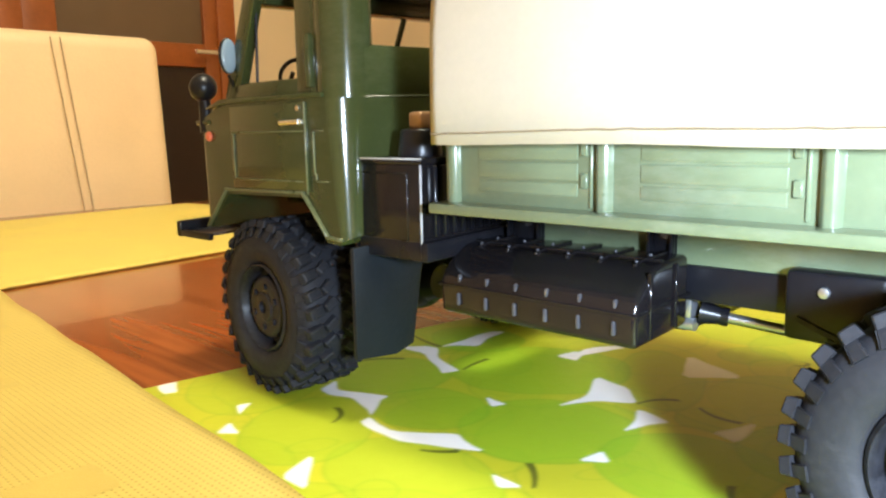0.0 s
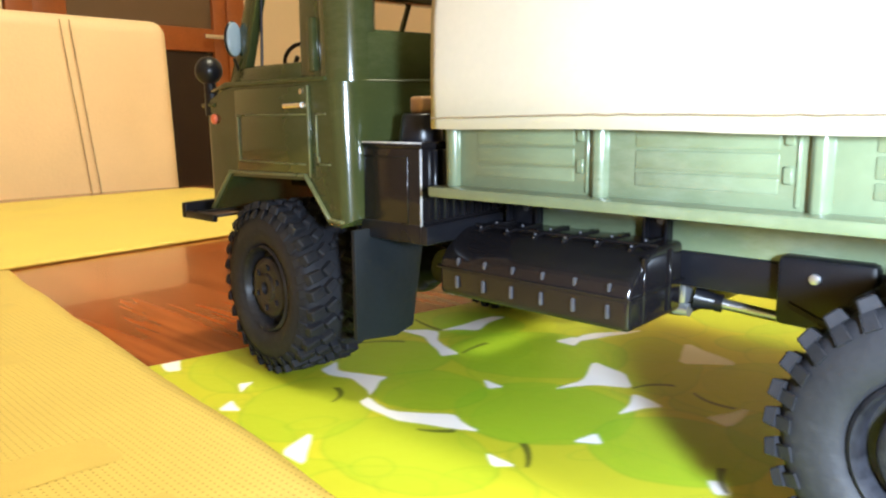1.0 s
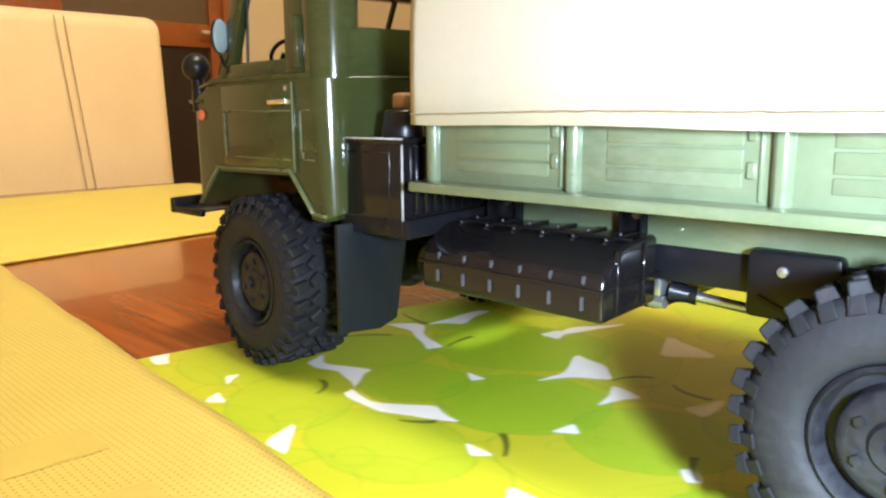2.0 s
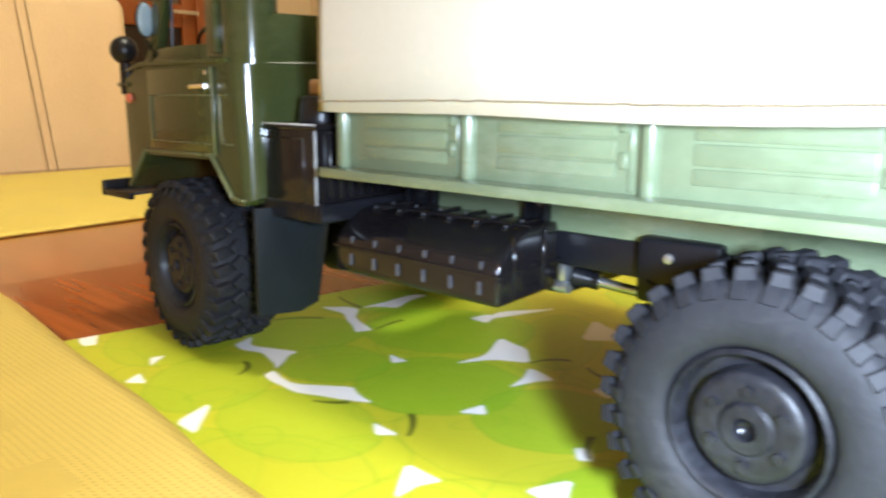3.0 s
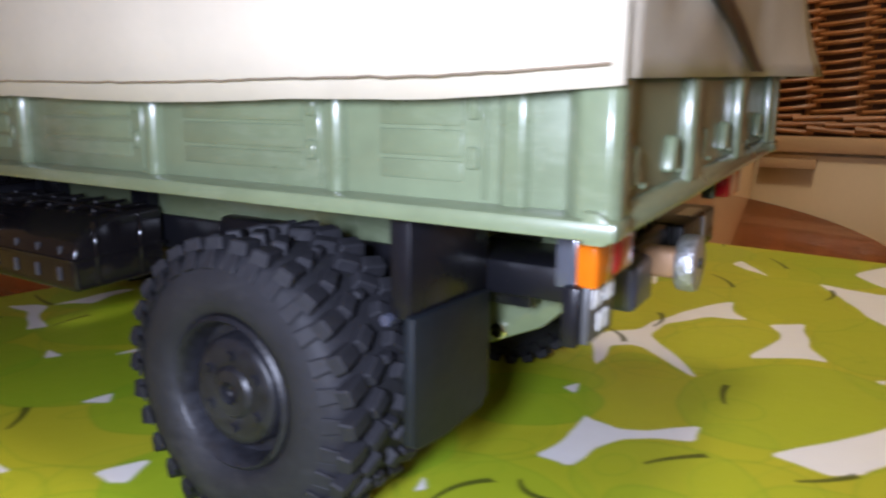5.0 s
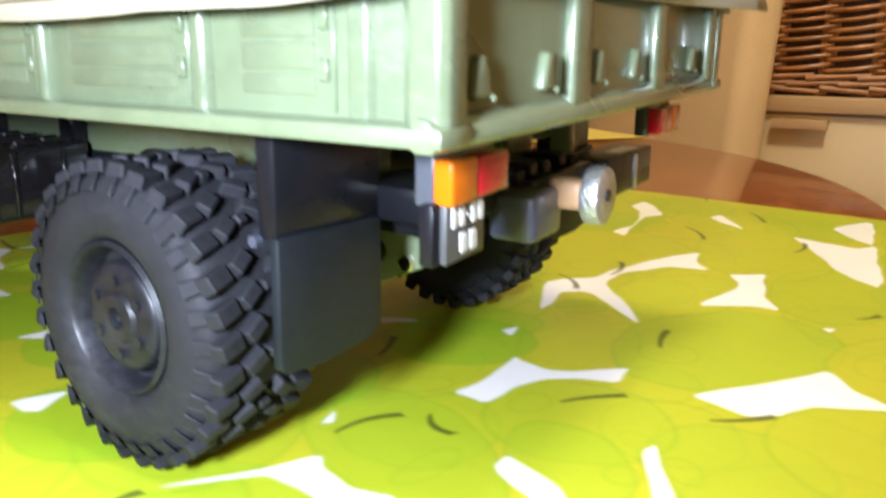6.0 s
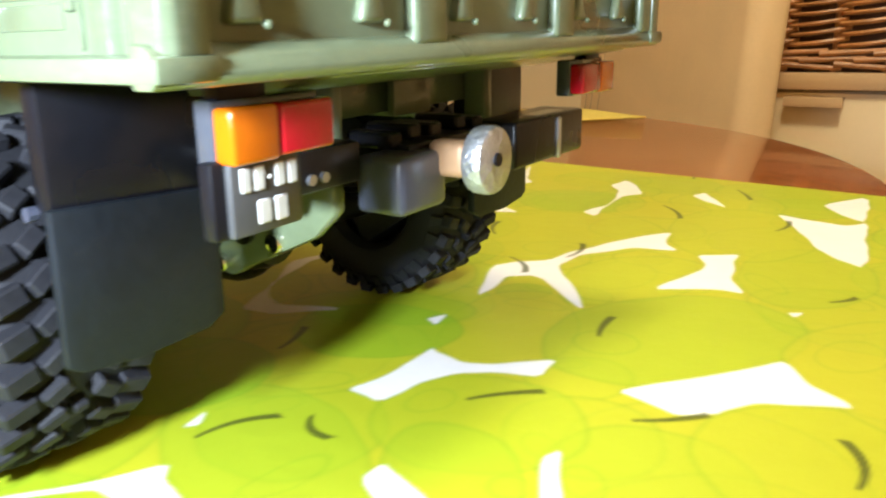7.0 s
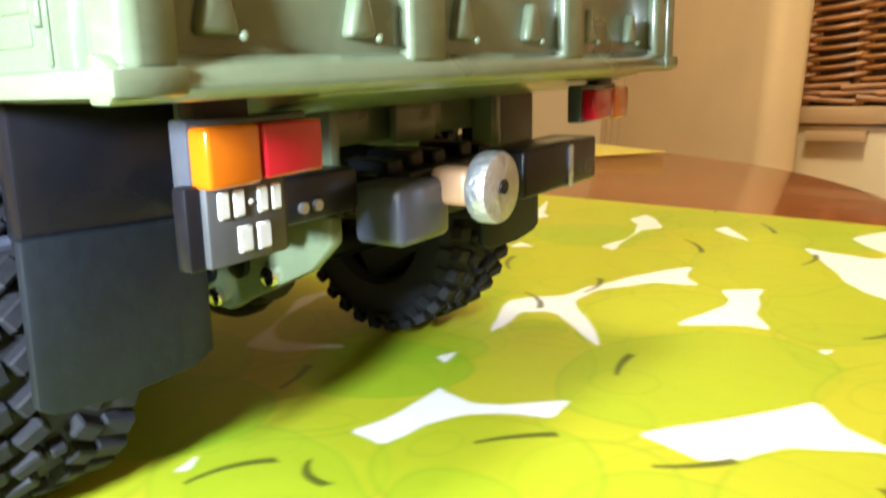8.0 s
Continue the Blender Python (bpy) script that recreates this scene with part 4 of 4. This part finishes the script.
dish = [(15.4, 5.5), (15.5, 1.6), (14.7, 0.9), (14.0, 1.8), (13.4, 6.6), (11.4, 6.9), (11.0, 3.4), (10.4, 2.7), (8.8, 2.4), (5.4, 2.5), (4.6, 1.7), (2.3, 1.5), (1.9, 4.2), (0.01, 4.2)]
rim0 = part("wheel", box(-13, 13, 8, W - 3, -13, 13, 4, 2, bm=lathe(dish, 48)), RIM, truck, "dark grey dished wheel with wheel nuts")
shared = [part("tyre", lathe(carcass, 72), RUBBER, rim0, "chunky black off-road tyre"), part("hub", lathe([(1.95, 3.0), (1.5, 3.4), (0.8, 3.9), (0.01, 3.9)], 20), BLACK, rim0)]
for k in range(6):
    a = 2 * math.pi * (k + 0.5) / 6
    shared.append(part("wheel_nut", rod((7.4 * math.cos(a), 1.5, 7.4 * math.sin(a)), (7.4 * math.cos(a), 3.0, 7.4 * math.sin(a)), 1.15, n=6), RIM, rim0))
shapes = {}
for kind, size in KINDS.items():
    bm = block(*size)
    bmesh.ops.scale(bm, vec=(MM, MM, MM), verts=bm.verts)
    me = bpy.data.meshes.new("tread_block")
    bm.to_mesh(me)
    bm.free()
    me.materials.append(LUG)
    shapes[kind] = me
spots = [pose(-0.001, -0.0055, 0.0318, 0, 8, -3), pose(0.205, -0.0025, 0.0318, 0, 0, 0), pose(-0.006, FAR * MM, 0.0318, 0, 20, 180), pose(0.199, FAR * MM, 0.0318, 0, 31, 180)]
for k, m in enumerate(spots):
    rim = rim0
    if k:
        rim = rim0.copy()
        scene.collection.objects.link(rim)
        BASE[rim] = Vector((0, 0, 0))
        for p in shared:
            q = p.copy()
            scene.collection.objects.link(q)
            q.parent = rim
    rim.matrix_basis = m
    rest = bmesh.new()
    for kind, place in tread(8 + k):
        own = k < 2 and kind in ("shoulder", "centre") or k == 1 and kind == "stud"
        if own:
            lugo = new("tread_block", shapes[kind])
            lugo.parent = rim
            lugo.matrix_basis = Matrix.Scale(MM, 4) @ place @ Matrix.Scale(1 / MM, 4)
        else:
            tmp = block(*KINDS[kind])
            bmesh.ops.transform(tmp, matrix=place, verts=tmp.verts)
            join(rest, tmp)
    tagged(part("small_tread", rest, LUG, rim), kind="stuff")

# ---- load bed ----
bed = body("load_bed", box(84, 277, 6, FAR - 6, 69, 73, 0.8), BEDGREEN, truck, "olive load bed with ribbed side boards, paled by painted torchlight")
body("sill_beam", box(80, 237, 42, 47, 54, 69.2, 0.7), BEDGREEN, bed)
body("sill_beam", box(80, 237, FAR - 47, FAR - 42, 54, 69.2, 0.7), BEDGREEN, bed)
body("floor_bearer", box(84, 90, 48, FAR - 48, 60, 69, 0.6), BEDGREEN, bed)
POSTS = (83, 130, 178.5, 227.5)
for Y in both(0):
    board = body("side_board", box(82, 279, Y(5.2), Y(7.2), 70, 95, 0.4), BEDGREEN, bed)
    body("bottom_rail", prism([(80, 69.6), (281, 69.6), (281, 72.5), (80, 72.5)], "y", Y(-1.4), Y(7), 0.7), BEDGREEN, board)
    for x in POSTS:
        body("post", prism([(x - 1, Y(5.6)), (x - 0.2, Y(3.9)), (x + 0.6, Y(3.2)), (x + 2.2, Y(3.2)), (x + 3.0, Y(3.9)), (x + 3.8, Y(5.6))], "z", 72.3, 95, 0.3), BEDGREEN, board)
    body("post", prism([(260, Y(5.6)), (261.4, Y(4.0)), (264.6, Y(4.0)), (266, Y(5.6))], "z", 72.3, 95, 0.3), BEDGREEN, board)
    body("corner_post", prism([(271, Y(5.6)), (272.6, Y(2.2)), (275, Y(0.2)), (279.4, Y(0.2)), (280.6, Y(1.6)), (280.6, Y(6))], "z", 72.3, 91, 0.5), BEDGREEN, board)
    for xa, xb in ((90, 128.5), (137.5, 176.5), (186, 225.5), (235, 258.5)):
        for za, zb in ((75.4, 78.6), (79.2, 83.4), (84, 93)):
            body("pressed_field", box(xa + 3, xb - 4.5, Y(4.88), Y(5.6), za, zb, 0.35, 2), BEDGREEN, board)
        body("bolt_plate", box(xb - 3.6, xb - 1.6, Y(4.5), Y(5.4), 85, 89, 0.3, 1), BEDGREEN, board)
        body("bolt_plate", box(xb - 3.6, xb - 1.6, Y(4.5), Y(5.4), 77.5, 81, 0.3, 1), BEDGREEN, board)
        body("field_edge", box(xb - 1.2, xb - 0.2, Y(4.7), Y(5.4), 73, 92, 0.3, 1), BEDGREEN, board)
body("front_board", box(82, 84.5, 4, FAR - 4, 70, 96, 0.5), BEDGREEN, bed)
# tailgate with ribs and cone-shaped feet
gate = body("tailgate", box(275.5, 278, 2.5, FAR - 2.5, 71, 91.5, 0.5), BEDGREEN, bed)
body("gate_lip", prism([(276, 69.0), (279.4, 69.0), (280.8, 70.2), (280.4, 72), (278.6, 73.6), (276, 73.8)], "y", -1.2, FAR + 1.2, 0.6), BEDGREEN, gate)
for y in (47, 93, FAR - 8):
    body("gate_rib", box(277, 280.2, y - 4.2, y + 4.2, 72.2, 91.5, 1.0, 3), BEDGREEN, gate)
for y in (12, 34, 57, 78, 101, 122):
    body("gate_foot", prism([(y - 2.7, 75.4), (y + 2.7, 75.4), (y + 1.0, 81.6), (y - 1.0, 81.6)], "x", 277.2, 279.8, 0.9, 3), BEDGREEN, gate)
    body("gate_stud", ball((279.4, y + 3.0, 75.4), 0.6), BEDGREEN, gate)
# green cross piece under the tail, with a cut-out
body("tail_cross_piece", prism([(246, 65.4), (258, 65.4), (263, 66.2), (277, 68.6), (277.5, 69.8), (246, 69.8)], "y", 28, FAR - 14, 0.5), BEDGREEN, bed)
for a, b in ((55, 57.6), (108, 112)):
    body("cross_piece_leg", box(246, 252, a, b, 52, 65.6, 0.8), BEDGREEN, bed)
body("cross_piece_web", box(242, 246, 56, 110, 58, 65.6, 0.5), BEDGREEN, bed)
body("cross_piece_tab", box(248.5, 250.5, 75, 88, 57.5, 65.6, 0.4), BEDGREEN, bed)

# ---- tail: bumper, hook, lamps, plates, flaps ----
# the near block takes the torchlit black, the far end the plain black
bump = body("rear_bumper", box(257, 268, 54.2, 68.4, 42.8, 53.3, 1.5, 3), SATINBLACK, truck, "black rear bumper")
body("bumper_end", box(256, 268, 95, 130, 44.6, 54.8, 0.9, 3), BLACK, bump)
body("bumper_core", box(250, 264, 62, 96, 45, 54.5, 1.0), BLACK, bump)
bm = bmesh.new()
for y, z in ((60, 55), (66, 56), (73, 55.5), (82, 56), (89, 55)):
    box(250, 261, y, y + 4, z - 1.5, z + 1.5, 0.5, 1, bm=bm)
body("bumper_steps", bm, BLACK, bump)
body("rail_end", box(236, 261, 33, 52, 49.4, 56.5, 1), BLACK, bump)
for y in (38.9, 41.9):
    body("bolt", rod((260.6, y, 51.8), (261.8, y, 51.8), 0.9, n=8), STEEL, bump)
body("bumper_edge", box(267, 268.6, 115, 116.6, 44.4, 54, 0.3, 1, bm=box(262, 266.5, 108, 122, 54.2, 55, 0.3, 1)), STEEL, bump)
hook = body("tow_hook", rod((272.5, 71.5, 51.1), (277.0, 71.5, 51.1), 6.3, n=28, bevel=1.0), TURNED, truck, "round bare metal tow coupling")
# black disc on the face that paints the dark of a hole
body("hole_shade_disc", rod((276.6, 71.5, 51.3), (277.4, 71.5, 51.3), 1.3, n=14), BLACK, hook)
body("hook_neck", box(265, 273.5, 65.6, 70.6, 48.2, 55, 1.6, 3), BRASS, hook, "tan hook neck")

for far in (False, True):
    Y = (lambda y: FAR - y) if far else (lambda y: y)
    L = (lambda y: FAR + 1.2 - y) if far else (lambda y: y)
    lampo = body("tail_lamp", prism([(L(13), 58.6), (L(32), 58.6), (L(32), 66.8), (L(13), 66.8)], "x", 266.8, 270.4, 0.5), HOUSING, truck, "tail lamp with orange and red lenses")
    body("orange_lens", box(270, 273.8, L(13.2), L(21.2), 58.8, 66.0, 0.7, 3), ORANGE, lampo, "orange indicator lens")
    body("red_lens", box(270, 273.8, L(21.4), L(31.6), 59.1, 65.9, 0.7, 3), RED, lampo, "red tail lens")
    body("lamp_bracket", box(266.9, 270.2, L(14.4), L(22.6), 66.4, 71, 0.5), BLACK, lampo)
    hold = body("flap_holder", prism([(Y(5.2), 51), (Y(34), 49.5), (Y(34), 69), (Y(5.2), 69)], "x", 239.5, 244, 0.8), BLACK, truck, "black mud flap holder")
    body("rear_mud_flap", prism([(Y(4), 29), (Y(6.5), 27.6), (Y(16), 26.4), (Y(29), 26.8), (Y(32.5), 28.6), (Y(32.5), 50.5), (Y(4.4), 52)], "x", 243, 245.2, 0.5), FLAP, truck, "dark grey rubber mud flap")
    body("flap_bolt", rod((239.6, Y(3.8), 51), (239.6, Y(5.4), 51), 1.1, n=8), SATINBLACK, hold)
# plate under the near tail lamp: unreadable marks as bars
plate = body("plate_holder", box(268.6, 271.4, 11.4, 27, 49.4, 59.4, 0.6), BLACK, truck, "small plate holder under the tail lamp")
body("plate", box(271.2, 272.6, 13.4, 25.4, 49.6, 59.2, 0.4), PLATE, plate, "small grey plate with white bars")
for y0, y1, z0, z1 in ((14.9, 16.5, 55.2, 58.4), (17.1, 18.8, 55.2, 58.4), (19.4, 20.2, 56.4, 57.0), (20.8, 22.4, 55.2, 58.4), (23.0, 24.6, 55.2, 58.4), (17.5, 19.7, 50.8, 54.0), (20.4, 22.6, 50.7, 54.0)):
    body("plate_bar", box(272.4, 272.9, y0, y1, z0, z1, 0.2, 1), WHITE, plate)


# ---- canvas cover ----
def canvas_cover():
    """A hoop-shaped cloth with a hem, slack between the bows and open at the tail."""
    nx, rows = 72, []
    half = FAR / 2
    cross = []
    for k in range(45):
        u = k / 44
        a = math.pi * u
        y = half - (half + 2.6) * math.copysign(abs(math.cos(a)) ** 0.28, math.cos(a))
        z = 88.4 + 73 * abs(math.sin(a)) ** 0.62 if 0 < k < 44 else 88.4
        cross.append((y, z))
    tmp = bmesh.new()
    for i in range(nx + 1):
        x = 83 + 198.5 * i / nx
        row = []
        for k, (y, z) in enumerate(cross):
            edge = abs(k - 22) / 22
            slack = 0.8 * noise.noise(Vector(((x + 0.8 * z) / 30, z / 26, k // 23))) + 0.3 * noise.noise(Vector((x / 9, z / 7, 4 + k // 23)))
            side = -1 if k < 22 else 1
            hem = 0.3 * math.sin(x / 17) * edge ** 6 - 0.8 * edge ** 8 * math.sin(math.pi * i / nx) + 2.0 * edge ** 6 * max(0, (x - 245) / 36.5) ** 1.6
            row.append(tmp.verts.new((x + (0.8 * slack if i in (0, nx) else 0), y + side * slack * 1.2 * edge, z + hem + 0.5 * slack)))
        rows.append(row)
    for a, b in zip(rows, rows[1:]):
        for k in range(len(cross) - 1):
            tmp.faces.new((a[k], b[k], b[k + 1], a[k + 1]))
    bmesh.ops.recalc_face_normals(tmp, faces=tmp.faces)
    ob = body("canvas_cover", tmp, CANVAS, truck, "beige canvas cover with a stitched hem")
    s = ob.modifiers.new("thickness", "SOLIDIFY")
    s.thickness = 0.8 * MM
    return ob


cover = canvas_cover()
tmp = bmesh.new()
prev = None
for i in range(121):
    x = 84 + 196 * i / 120
    z = 91.2 + 1.9 * max(0, (x - 245) / 36.5) ** 1.6 + 0.3 * math.sin(x / 17) * 0.8 + 0.25 * noise.noise(Vector((x / 4, 1, 1)))
    row = [tmp.verts.new((x, -3.5, z - 0.22)), tmp.verts.new((x, -4.1, z)), tmp.verts.new((x, -3.5, z + 0.22))]
    if prev:
        tmp.faces.new((prev[0], row[0], row[1], prev[1])), tmp.faces.new((prev[1], row[1], row[2], prev[2]))
    prev = row
body("hem_stitching", tmp, STITCH, cover, "dark hem stitching")
# front and rear cloth walls, the rear one loose at the far side
bm = bmesh.new()
box(83, 84, 0, FAR, 88.6, 148, 0.3, 1, bm=bm)
body("front_cloth", bm, CANVAS, cover)
tmp = bmesh.new()
grid = []
for i in range(25):
    row = []
    for j in range(17):
        u, v = i / 24, j / 16
        y = 1 + u * (FAR - 2)
        z = 91 + v * 57
        x = 281 + 1.2 * noise.noise(Vector((y / 18, z / 18, 2))) + 34 * max(0, u - 0.72) * (1 - v) ** 2
        row.append(tmp.verts.new((x, y + 40 * max(0, u - 0.8) * (1 - v), z)))
    grid.append(row)
for a, b in zip(grid, grid[1:]):
    for j in range(16):
        tmp.faces.new((a[j], b[j], b[j + 1], a[j + 1]))
bmesh.ops.recalc_face_normals(tmp, faces=tmp.faces)
ob = body("rear_cloth", tmp, CANVAS, cover, "loose rear canvas wall")
ob.modifiers.new("thickness", "SOLIDIFY").thickness = 0.0007
body("strap", prism([(0, 116), (6, 116), (62, 102), (93, 92), (81, 92), (55, 99.4), (0, 112)], "x", 282.6, 283.6, 0.3), BLACK, cover, "black strap over the rear canvas")
